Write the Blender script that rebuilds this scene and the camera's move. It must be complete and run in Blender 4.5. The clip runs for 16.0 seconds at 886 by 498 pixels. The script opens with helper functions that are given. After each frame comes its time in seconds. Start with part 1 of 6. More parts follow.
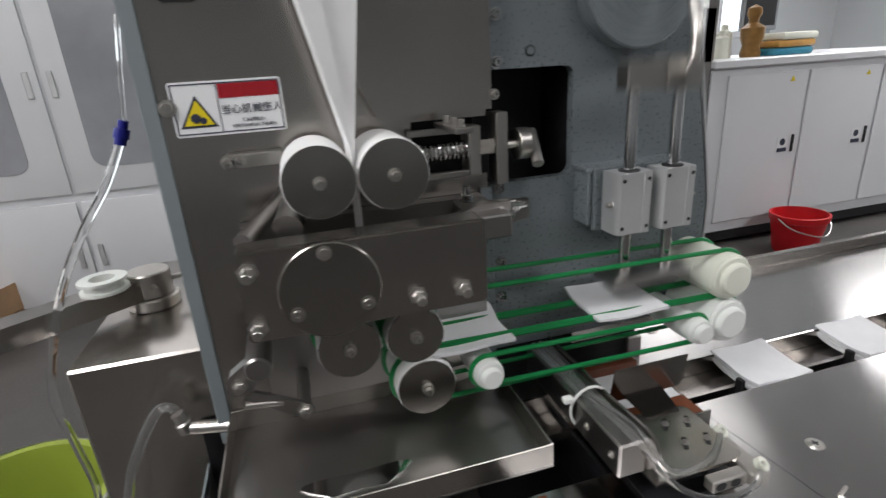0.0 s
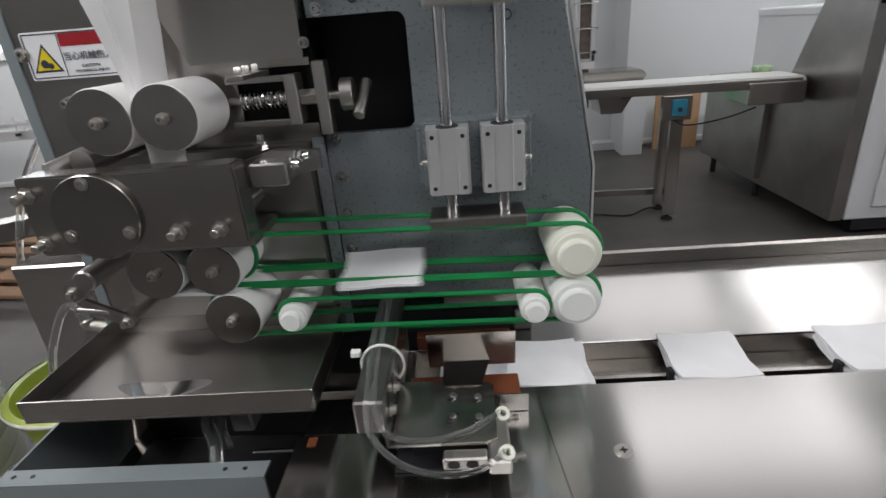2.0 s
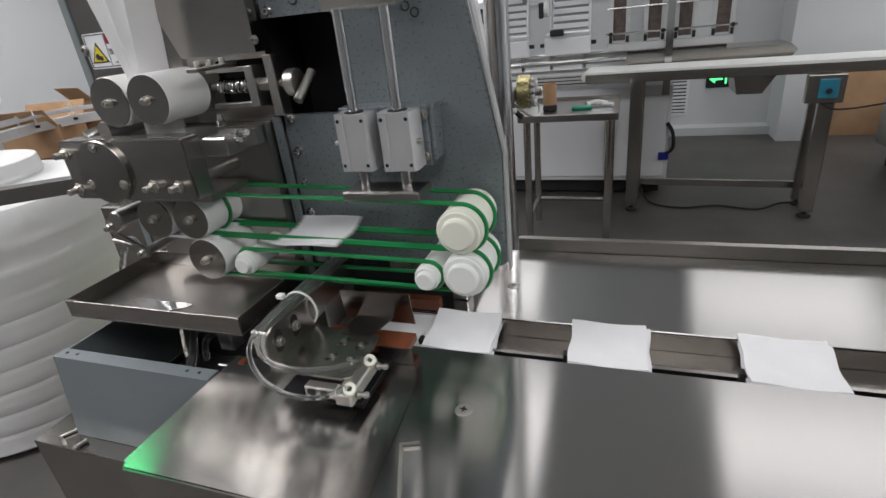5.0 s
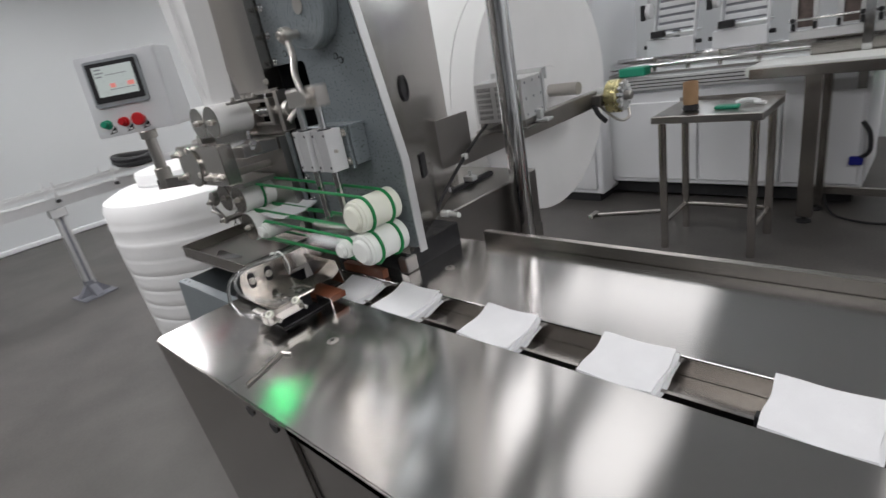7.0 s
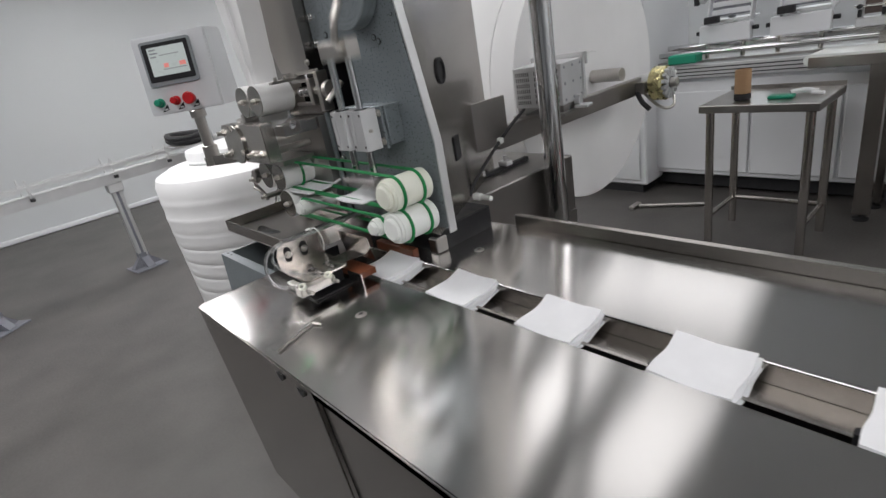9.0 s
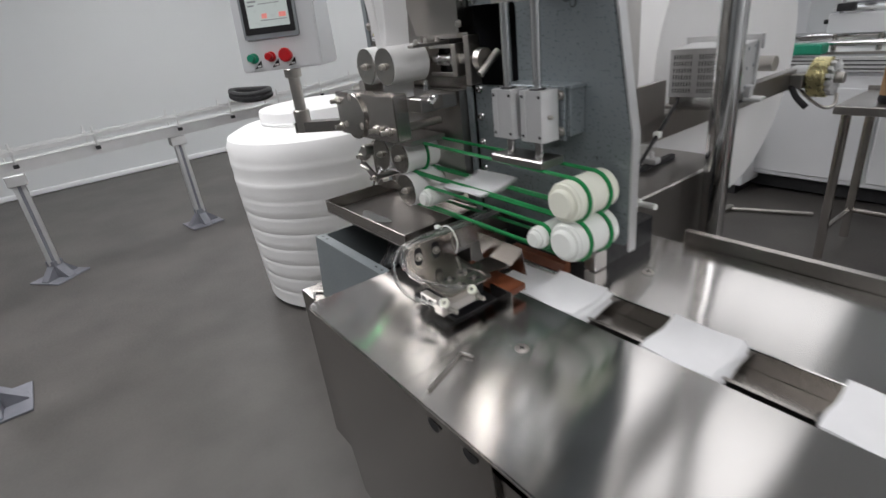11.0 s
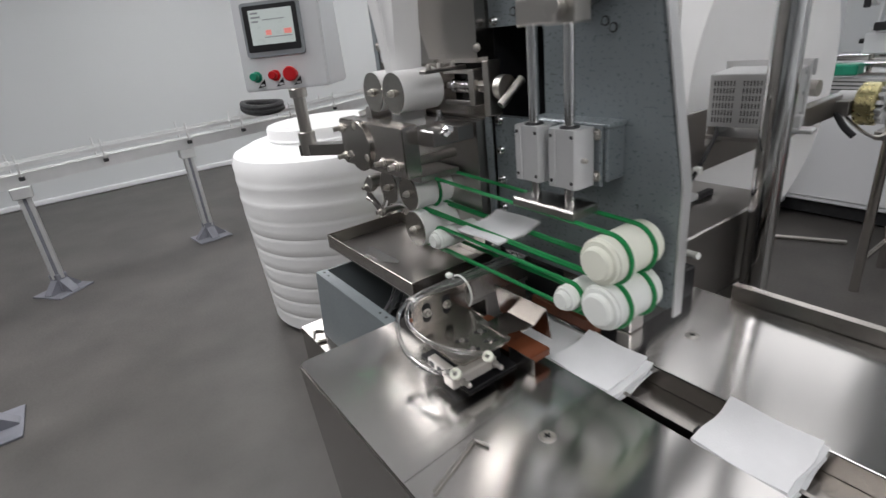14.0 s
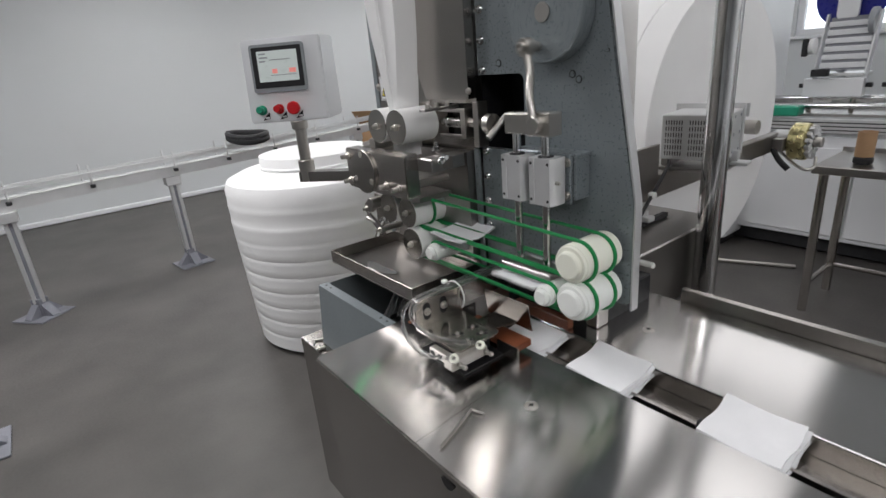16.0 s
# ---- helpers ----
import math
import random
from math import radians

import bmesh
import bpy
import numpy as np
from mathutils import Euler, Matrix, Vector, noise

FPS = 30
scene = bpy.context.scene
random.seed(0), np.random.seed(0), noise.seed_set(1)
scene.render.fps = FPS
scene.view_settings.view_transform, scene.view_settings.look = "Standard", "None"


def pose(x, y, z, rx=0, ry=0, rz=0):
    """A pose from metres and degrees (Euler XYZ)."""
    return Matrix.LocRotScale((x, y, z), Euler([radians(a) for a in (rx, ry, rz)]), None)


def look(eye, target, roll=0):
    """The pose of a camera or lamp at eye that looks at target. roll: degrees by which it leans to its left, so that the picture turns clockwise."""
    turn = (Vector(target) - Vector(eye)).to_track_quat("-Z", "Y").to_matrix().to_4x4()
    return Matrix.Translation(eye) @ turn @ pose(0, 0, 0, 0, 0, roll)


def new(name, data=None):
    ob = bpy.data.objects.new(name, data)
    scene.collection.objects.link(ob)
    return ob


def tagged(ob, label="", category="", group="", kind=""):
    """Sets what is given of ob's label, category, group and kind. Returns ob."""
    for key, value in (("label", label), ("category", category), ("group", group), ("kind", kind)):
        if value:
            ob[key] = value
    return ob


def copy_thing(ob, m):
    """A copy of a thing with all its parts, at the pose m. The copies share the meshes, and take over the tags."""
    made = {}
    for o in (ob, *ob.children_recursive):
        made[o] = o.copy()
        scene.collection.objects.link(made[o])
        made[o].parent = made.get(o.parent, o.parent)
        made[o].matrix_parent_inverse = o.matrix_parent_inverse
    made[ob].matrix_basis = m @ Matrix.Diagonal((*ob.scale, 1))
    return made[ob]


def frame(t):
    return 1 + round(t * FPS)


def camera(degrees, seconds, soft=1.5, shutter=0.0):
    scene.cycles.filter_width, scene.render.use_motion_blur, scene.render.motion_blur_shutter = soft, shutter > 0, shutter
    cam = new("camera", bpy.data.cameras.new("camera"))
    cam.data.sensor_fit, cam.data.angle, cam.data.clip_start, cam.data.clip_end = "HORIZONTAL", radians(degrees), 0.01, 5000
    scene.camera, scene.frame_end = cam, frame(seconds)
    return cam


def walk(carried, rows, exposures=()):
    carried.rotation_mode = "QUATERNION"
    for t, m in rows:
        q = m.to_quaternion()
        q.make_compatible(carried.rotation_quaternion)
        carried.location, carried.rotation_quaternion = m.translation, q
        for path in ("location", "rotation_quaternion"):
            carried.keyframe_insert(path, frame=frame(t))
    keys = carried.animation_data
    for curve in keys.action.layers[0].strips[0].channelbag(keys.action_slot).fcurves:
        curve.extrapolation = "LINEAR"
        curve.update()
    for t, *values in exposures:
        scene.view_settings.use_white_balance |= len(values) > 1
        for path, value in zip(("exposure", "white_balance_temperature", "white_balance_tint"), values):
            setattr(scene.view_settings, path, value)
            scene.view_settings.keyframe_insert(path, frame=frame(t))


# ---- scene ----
cam = camera(81.0, 16.0, shutter=0.4)
PATH = [
    (0, (-0.235, -0.579, 1.247), (0.265, 1.237, 0.575), -3.6),
    (0.5, (-0.118, -0.617, 1.252), (0.255, 1.224, 0.565), -4.7),
    (1, (-0.017, -0.673, 1.251), (0.096, 1.198, 0.553), -6.0),
    (1.5, (0.06, -0.675, 1.229), (0.041, 1.174, 0.465), -5.3),
    (2, (0.154, -0.634, 1.217), (0.057, 1.202, 0.43), -4.6),
    (2.5, (0.228, -0.619, 1.215), (-0.046, 1.18, 0.384), -4.6),
    (3, (0.326, -0.632, 1.217), (-0.136, 1.12, 0.371), -4.8),
    (3.5, (0.374, -0.645, 1.217), (-0.208, 1.075, 0.38), -5.2),
    (4, (0.402, -0.659, 1.219), (-0.22, 1.049, 0.385), -5.5),
    (4.2, (0.411, -0.669, 1.22), (-0.212, 1.041, 0.39), -5.8),
    (6.3, (0.749, -0.621, 1.22), (-0.169, 0.972, 0.433), -10.6),
    (6.5, (0.826, -0.613, 1.216), (-0.289, 0.864, 0.458), -11.5),
    (7, (0.994, -0.596, 1.218), (-0.351, 0.696, 0.494), -11.0),
    (7.5, (1.028, -0.603, 1.223), (-0.474, 0.515, 0.521), -11.3),
    (8, (1.026, -0.58, 1.211), (-0.478, 0.539, 0.514), -11.1),
    (8.2, (1.038, -0.58, 1.209), (-0.454, 0.551, 0.507), -11.1),
    (10.3, (0.929, -0.653, 1.211), (-0.481, 0.52, 0.414), -10.5),
    (10.5, (0.903, -0.657, 1.21), (-0.561, 0.438, 0.399), -9.8),
    (11, (0.735, -0.632, 1.229), (-0.764, 0.408, 0.41), -6.9),
    (11.5, (0.613, -0.585, 1.239), (-0.895, 0.454, 0.434), -5.9),
    (12, (0.577, -0.56, 1.236), (-0.935, 0.485, 0.445), -5.8),
    (12.5, (0.579, -0.558, 1.236), (-0.928, 0.496, 0.45), -5.8),
    (13, (0.556, -0.566, 1.243), (-0.963, 0.473, 0.461), -5.6),
    (13.5, (0.562, -0.559, 1.24), (-0.979, 0.45, 0.46), -5.8),
    (14, (0.634, -0.555, 1.243), (-0.901, 0.462, 0.465), -6.3),
    (14.5, (0.737, -0.573, 1.25), (-0.774, 0.481, 0.47), -6.1),
    (15, (0.759, -0.576, 1.265), (-0.766, 0.468, 0.502), -4.2),
    (15.5, (0.732, -0.603, 1.28), (-0.813, 0.465, 0.593), -4.5),
    (16, (0.727, -0.67, 1.266), (-0.777, 0.46, 0.588), -5.0),
]

# ---------------------------------------------------------------- world and light
world = bpy.data.worlds.new("world")
scene.world = world
world.use_nodes = True
wn = world.node_tree
sky = wn.nodes.new("ShaderNodeTexSky")
sky.sky_type, sky.sun_disc, sky.sun_elevation, sky.sun_rotation = "NISHITA", False, radians(38), radians(200)
wn.links.new(sky.outputs[0], wn.nodes["Background"].inputs[0])
wn.nodes["Background"].inputs[1].default_value = 0.12
scene.view_settings.exposure = -0.17

CEIL = 2.70
# luminous ceiling panels: x0, x1, y0, y1; 9 and 11 to 13 are added, unseen fill
PANELS = [(-1.75, -0.15, 2.85, 3.85), (1.0, 2.3, 2.85, 3.95), (2.5, 3.6, 2.85, 3.95),
          (-1.95, -1.3, 0.95, 2.15), (-1.0, -0.62, 0.95, 2.15), (-0.36, 0.1, 0.95, 2.15), (1.0, 2.4, 1.4, 2.2), (-4.6, -3.4, 0.2, 1.0), (-3.6, -2.4, -2.4, -1.6), (2.3, 3.5, -1.7, -0.9), (-2.2, -1.0, -1.2, -0.4), (3.9, 5.2, 1.2, 2.2), (-4.7, -3.5, 2.9, 3.9), (0.0, 1.2, -2.1, -1.2)]
WATTS = [6.4, 5.0, 15.0, 7.4, 6.6, 5.2, 5.0, 46.0, 46.0, 60.0, 52.0, 58.0, 40.0, 15.0]   # per square metre: the rear row is dimmed
for (x0, x1, y0, y1), watts in zip(PANELS, WATTS):
    lamp = bpy.data.lights.new("ceiling_light_lamp", "AREA")
    lamp.shape, lamp.size, lamp.size_y = "RECTANGLE", (x1 - x0) * 0.96, (y1 - y0) * 0.96
    lamp.energy, lamp.color = watts * (x1 - x0) * (y1 - y0), (0.99, 0.975, 0.99)
    ob = new("ceiling_light_lamp", lamp)
    ob.matrix_world = pose((x0 + x1) / 2, (y0 + y1) / 2, CEIL - 0.035)

# ---------------------------------------------------------------- materials
def material(name, colour, rough=0.5, metal=0.0, spread=0.12, scale=6.0, stretch=(1, 1, 1), grain=60.0, bump=0.1, stains=0.0, stain_colour=None,
             transmission=0.0, subsurface=0.0, coat=0.0, emission=0.0, rough_spread=0.15, ior=1.45, brushed=0.0):
    """Procedural surface: base colour varied by large noise, grain in roughness and relief, optional stains."""
    m = bpy.data.materials.new(name)
    m.use_nodes = True
    nt = m.node_tree
    b = nt.nodes["Principled BSDF"]
    co = nt.nodes.new("ShaderNodeTexCoord")
    mp = nt.nodes.new("ShaderNodeMapping")
    mp.inputs["Scale"].default_value = stretch
    nt.links.new(co.outputs["Object"], mp.inputs["Vector"])
    big = nt.nodes.new("ShaderNodeTexNoise")
    big.inputs["Scale"].default_value, big.inputs["Detail"].default_value = scale, 5.0
    nt.links.new(co.outputs["Object"], big.inputs["Vector"])
    ramp = nt.nodes.new("ShaderNodeMapRange")
    ramp.inputs["From Min"].default_value, ramp.inputs["From Max"].default_value = 0.3, 0.7
    ramp.inputs["To Min"].default_value, ramp.inputs["To Max"].default_value = 1 - spread, 1 + spread
    nt.links.new(big.outputs["Fac"], ramp.inputs["Value"])
    mul = nt.nodes.new("ShaderNodeVectorMath")
    mul.operation = "SCALE"
    mul.inputs[0].default_value = colour[:3]
    nt.links.new(ramp.outputs[0], mul.inputs["Scale"])
    out = mul.outputs[0]
    if stains:
        st = nt.nodes.new("ShaderNodeTexNoise")
        st.inputs["Scale"].default_value, st.inputs["Detail"].default_value, st.inputs["Roughness"].default_value = scale * 0.45, 4.0, 0.55
        nt.links.new(co.outputs["Object"], st.inputs["Vector"])
        sr = nt.nodes.new("ShaderNodeMapRange")
        sr.inputs["From Min"].default_value, sr.inputs["From Max"].default_value = 0.52, 0.72
        sr.inputs["To Max"].default_value = stains
        nt.links.new(st.outputs["Fac"], sr.inputs["Value"])
        mix = nt.nodes.new("ShaderNodeMix")
        mix.data_type = "RGBA"
        mix.inputs[7].default_value = (*(stain_colour or [c * 0.5 for c in colour[:3]]), 1)
        nt.links.new(sr.outputs[0], mix.inputs[0])
        nt.links.new(out, mix.inputs[6])
        out = mix.outputs[2]
    nt.links.new(out, b.inputs["Base Color"])
    fine = nt.nodes.new("ShaderNodeTexNoise")
    fine.inputs["Scale"].default_value, fine.inputs["Detail"].default_value = grain, 4.0
    nt.links.new(mp.outputs[0], fine.inputs["Vector"])
    rr = nt.nodes.new("ShaderNodeMapRange")
    rr.inputs["From Min"].default_value, rr.inputs["From Max"].default_value = 0.3, 0.7
    rr.inputs["To Min"].default_value, rr.inputs["To Max"].default_value = rough * (1 - rough_spread), min(1.0, rough * (1 + rough_spread))
    nt.links.new(fine.outputs["Fac"], rr.inputs["Value"])
    nt.links.new(rr.outputs[0], b.inputs["Roughness"])
    if bump:
        bp = nt.nodes.new("ShaderNodeBump")
        bp.inputs["Strength"].default_value, bp.inputs["Distance"].default_value = bump, 0.002
        nt.links.new(fine.outputs["Fac"], bp.inputs["Height"])
        nt.links.new(bp.outputs[0], b.inputs["Normal"])
    b.inputs["Metallic"].default_value = metal
    b.inputs["IOR"].default_value = ior
    b.inputs["Transmission Weight"].default_value = transmission
    b.inputs["Coat Weight"].default_value = coat
    if subsurface:
        b.inputs["Subsurface Weight"].default_value = subsurface
        b.inputs["Subsurface Radius"].default_value = (0.02, 0.02, 0.02)
    if brushed:
        b.inputs["Anisotropic"].default_value = brushed
        grain_dir = nt.nodes.new("ShaderNodeCombineXYZ")
        grain_dir.inputs[1].default_value = 1.0
        nt.links.new(grain_dir.outputs[0], b.inputs["Tangent"])
    if emission:
        b.inputs["Emission Color"].default_value = (*colour[:3], 1)
        b.inputs["Emission Strength"].default_value = emission
    return m


M = {}
M["table_steel"] = material("brushed_table_steel", (0.53, 0.52, 0.51), 0.15, 1.0, 0.04, 3.0, (1, 40, 1), 40.0, 0.0, stains=0.10, stain_colour=(0.45, 0.445, 0.44), rough_spread=0.012, brushed=0.92)
M["steel"] = material("brushed_steel", (0.45, 0.425, 0.40), 0.24, 1.0, 0.09, 4.0, (2, 2, 60), 16.0, 0.0, stains=0.30, rough_spread=0.06)
M["dark_steel"] = material("dull_steel", (0.41, 0.395, 0.38), 0.32, 1.0, 0.12, 5.0, (40, 3, 3), 14.0, 0.0, stains=0.25, rough_spread=0.04)
M["machined"] = material("machined_steel", (0.53, 0.51, 0.48), 0.34, 1.0, 0.05, 10.0, (1, 1, 1), 160.0, 0.0, rough_spread=0.05)
M["roller_end"] = material("turned_roller_end", (0.36, 0.345, 0.32), 0.22, 1.0, 0.06, 30.0, (1, 1, 1), 240.0, 0.0, rough_spread=0.06)
M["chrome"] = material("polished_shaft", (0.66, 0.66, 0.66), 0.10, 1.0, 0.03, 10.0, (1, 1, 1), 200.0, 0.0)
M["aluminium"] = material("milled_aluminium", (0.66, 0.665, 0.67), 0.46, 0.72, 0.05, 12.0, (1, 1, 1), 300.0, 0.08)
M["plate_paint"] = material("blue_grey_painted_plate", (0.232, 0.262, 0.276), 0.28, 0.40, 0.05, 5.0, (1, 1, 1), 220.0, 0.0, rough_spread=0.04, stains=0.025, stain_colour=(0.20, 0.226, 0.239))
M["box_paint"] = material("blue_grey_sheet_paint", (0.215, 0.245, 0.257), 0.42, 0.1, 0.06, 5.0, (1, 1, 1), 180.0, 0.05, stains=0.15)
# black parts, and the shade painted into holes, slots and hollow insides
M["black"] = material("black_paint_and_shade", (0.012, 0.012, 0.014), 0.5, 0.0, 0.2, 8.0, bump=0.05)
M["rubber"] = material("black_rubber", (0.018, 0.018, 0.02), 0.65, 0.0, 0.2, 20.0, bump=0.1)
M["white_plastic"] = material("white_roller_plastic", (0.80, 0.82, 0.79), 0.42, 0.0, 0.02, 20.0, grain=260.0, bump=0.03, subsurface=0.08)
M["cream_plastic"] = material("cream_roller_plastic", (0.80, 0.81, 0.71), 0.42, 0.0, 0.03, 20.0, grain=260.0, bump=0.03, subsurface=0.08)
M["felt"] = material("white_roller_sleeve", (0.82, 0.82, 0.81), 0.7, 0.0, 0.03, 20.0, grain=320.0, bump=0.12)
M["belt"] = material("green_round_belt", (0.008, 0.20, 0.055), 0.36, 0.0, 0.12, 25.0, grain=260.0, bump=0.05)
M["wipe"] = material("white_nonwoven", (0.84, 0.845, 0.86), 0.85, 0.0, 0.025, 30.0, grain=520.0, bump=0.25, subsurface=0.05)
M["paper"] = material("white_nonwoven_web", (0.88, 0.88, 0.88), 0.8, 0.0, 0.02, 6.0, grain=300.0, bump=0.1)
M["floor"] = material("grey_epoxy_floor", (0.082, 0.077, 0.072), 0.46, 0.0, 0.20, 3.2, grain=90.0, bump=0.02, stains=0.6, stain_colour=(0.050, 0.048, 0.046), rough_spread=0.12)
M["wall"] = material("pale_wall_panel", (0.60, 0.62, 0.63), 0.45, 0.0, 0.02, 0.7, grain=60.0, bump=0.02)
M["ceiling"] = material("white_ceiling_panel", (0.72, 0.73, 0.73), 0.6, 0.0, 0.02, 0.7, grain=60.0, bump=0.02)
M["white_paint"] = material("white_enamel", (0.74, 0.75, 0.77), 0.35, 0.0, 0.02, 3.0, grain=120.0, bump=0.03, stains=0.1, stain_colour=(0.62, 0.63, 0.64))
M["drum"] = material("white_polyethylene", (0.84, 0.84, 0.84), 0.42, 0.0, 0.03, 4.0, grain=120.0, bump=0.04, subsurface=0.4, stains=0.08)
M["red"] = material("red_plastic", (0.55, 0.012, 0.018), 0.35, 0.0, 0.06, 12.0, bump=0.02)
M["green_plastic"] = material("lime_plastic", (0.34, 0.42, 0.06), 0.35, 0.0, 0.04, 8.0, bump=0.02, subsurface=0.05)
M["btn_green"] = material("green_button", (0.02, 0.28, 0.17), 0.35, 0.0, 0.05, 20.0, bump=0.0)
M["card"] = material("brown_cardboard", (0.40, 0.25, 0.14), 0.8, 0.0, 0.12, 9.0, (2, 2, 60), 10.0, 0.15, stains=0.2)
M["bakelite"] = material("brown_bakelite", (0.16, 0.05, 0.022), 0.35, 0.0, 0.15, 30.0, grain=140.0, bump=0.05)
M["amber"] = material("amber_film", (0.50, 0.27, 0.07), 0.3, 0.0, 0.08, 20.0, bump=0.02)
M["brass"] = material("yellow_chromate", (0.62, 0.56, 0.30), 0.28, 0.9, 0.08, 20.0, bump=0.03)
M["tube"] = material("clear_hose", (0.96, 0.97, 0.97), 0.05, 0.0, 0.01, 20.0, bump=0.0, transmission=0.96, ior=1.22)
M["glass"] = material("clear_pane", (0.95, 0.97, 0.97), 0.03, 0.0, 0.0, 5.0, bump=0.0, transmission=1.0)
M["yellow"] = material("yellow_label_print", (0.75, 0.60, 0.02), 0.4, 0.0, 0.03, 20.0, bump=0.0)
M["label_white"] = material("white_label", (0.78, 0.79, 0.80), 0.4, 0.0, 0.02, 20.0, bump=0.0)
M["label_red"] = material("red_label_print", (0.32, 0.012, 0.02), 0.4, 0.0, 0.05, 20.0, bump=0.0)
M["ink"] = material("dark_print", (0.03, 0.035, 0.06), 0.5, 0.0, 0.05, 20.0, bump=0.0)
M["blue"] = material("blue_plastic", (0.012, 0.016, 0.22), 0.3, 0.0, 0.05, 15.0, bump=0.02)
M["teal"] = material("teal_switch_box", (0.03, 0.22, 0.32), 0.4, 0.0, 0.05, 15.0, bump=0.02)
M["screen"] = material("lit_screen", (0.42, 0.46, 0.45), 0.3, 0.0, 0.03, 10.0, bump=0.0, emission=0.55)
M["screen_red"] = material("lit_screen_red", (0.75, 0.25, 0.22), 0.3, 0.0, 0.03, 10.0, bump=0.0, emission=0.5)
M["exit_green"] = material("lit_exit_green", (0.10, 0.95, 0.30), 0.4, 0.0, 0.0, 10.0, bump=0.0, emission=1.6)
M["panel_light"] = material("ceiling_light_diffuser", (1.0, 0.975, 0.94), 0.5, 0.0, 0.0, 5.0, bump=0.0, emission=0.15)
M["daylight"] = material("bright_sky_backdrop", (0.95, 0.98, 1.0), 0.8, 0.0, 0.02, 1.0, bump=0.0, emission=2.0)
M["foot_grey"] = material("grey_cast_foot", (0.20, 0.205, 0.235), 0.5, 0.0, 0.1, 15.0, bump=0.03)
M["sachet"] = material("dark_printed_sachets", (0.13, 0.10, 0.09), 0.4, 0.0, 0.35, 30.0, (1, 1, 60), 12.0, 0.2)
M["pallet_wood"] = material("weathered_pallet_wood", (0.20, 0.12, 0.07), 0.8, 0.0, 0.2, 9.0, (2, 60, 60), 6.0, 0.2, stains=0.3)
# stainless with the dark surroundings it mirrors put into a darker base colour
M["shaded_steel"] = material("smooth_shaded_steel", (0.27, 0.255, 0.24), 0.20, 1.0, 0.06, 3.0, (40, 3, 3), 14.0, 0.0, stains=0.2, rough_spread=0.03)
M["grey_plastic"] = material("grey_plastic", (0.30, 0.32, 0.34), 0.45, 0.0, 0.05, 15.0, bump=0.03)
M["foil"] = material("printed_pouch", (0.42, 0.62, 0.35), 0.4, 0.0, 0.35, 40.0, bump=0.1)
M["pink"] = material("pink_pouch", (0.75, 0.52, 0.58), 0.5, 0.0, 0.15, 40.0, bump=0.1)
M["lamp_green"] = material("lit_green_lens", (0.015, 0.95, 0.26), 0.3, 0.0, 0.0, 10.0, bump=0.0, emission=11.0)
M["frosted"] = material("frosted_window", (0.30, 0.31, 0.33), 0.5, 0.0, 0.18, 2.6, bump=0.0)
M["clay"] = material("brown_glazed_clay", (0.25, 0.13, 0.035), 0.35, 0.0, 0.2, 25.0, bump=0.05)

# ---------------------------------------------------------------- mesh helpers
def B():
    return bmesh.new()


def box(bm, lo, hi, bevel=0.0, m=None, seg=1):
    lo, hi = Vector(lo), Vector(hi)
    r = bmesh.ops.create_cube(bm, size=1.0)
    vs = r["verts"]
    for v in vs:
        v.co = Vector((lo[i] + (v.co[i] + 0.5) * (hi[i] - lo[i]) for i in range(3)))
    if bevel:
        es = list({e for v in vs for e in v.link_edges})
        r = bmesh.ops.bevel(bm, geom=es, offset=bevel, segments=seg, affect="EDGES", profile=0.5)
        vs = list({v for f in r["faces"] for v in f.verts} | {v for v in vs if v.is_valid})
    if m is not None:
        bmesh.ops.transform(bm, matrix=m, verts=[v for v in vs if v.is_valid])
    return bm


def ring_points(c, ax, r, seg, up=None):
    ax = Vector(ax).normalized()
    u = ax.orthogonal().normalized() if up is None else Vector(up)
    w = ax.cross(u)
    return [Vector(c) + r * (math.cos(a) * u + math.sin(a) * w) for a in (2 * math.pi * i / seg for i in range(seg))]


def lathe(bm, p0, axis, profile, seg=24, closed=True):
    """A turned body: profile of (distance along the axis from p0, radius)."""
    axis = Vector(axis).normalized()
    p0 = Vector(p0)
    rows = []
    for d, r in profile:
        if r < 1e-5:
            rows.append([bm.verts.new(p0 + axis * d)])
        else:
            rows.append([bm.verts.new(p) for p in ring_points(p0 + axis * d, axis, r, seg)])
    for a, b in zip(rows, rows[1:]):
        for i in range(seg):
            j = (i + 1) % seg
            if len(a) == 1 and len(b) == 1:
                continue
            if len(a) == 1:
                bm.faces.new((a[0], b[i], b[j]))
            elif len(b) == 1:
                bm.faces.new((a[i], a[j], b[0]))
            else:
                bm.faces.new((a[i], a[j], b[j], b[i]))
    if closed:
        for row in (rows[0], rows[-1]):
            if len(row) > 2:
                bm.faces.new(row)
    return bm


def cyl(bm, p0, p1, r, seg=20, ch=0.0):
    p0, p1 = Vector(p0), Vector(p1)
    n = (p1 - p0).length
    c = min(ch, n / 3, r / 2)
    prof = [(0, r - c), (c, r), (n - c, r), (n, r - c)] if c else [(0, r), (n, r)]
    return lathe(bm, p0, p1 - p0, prof, seg)


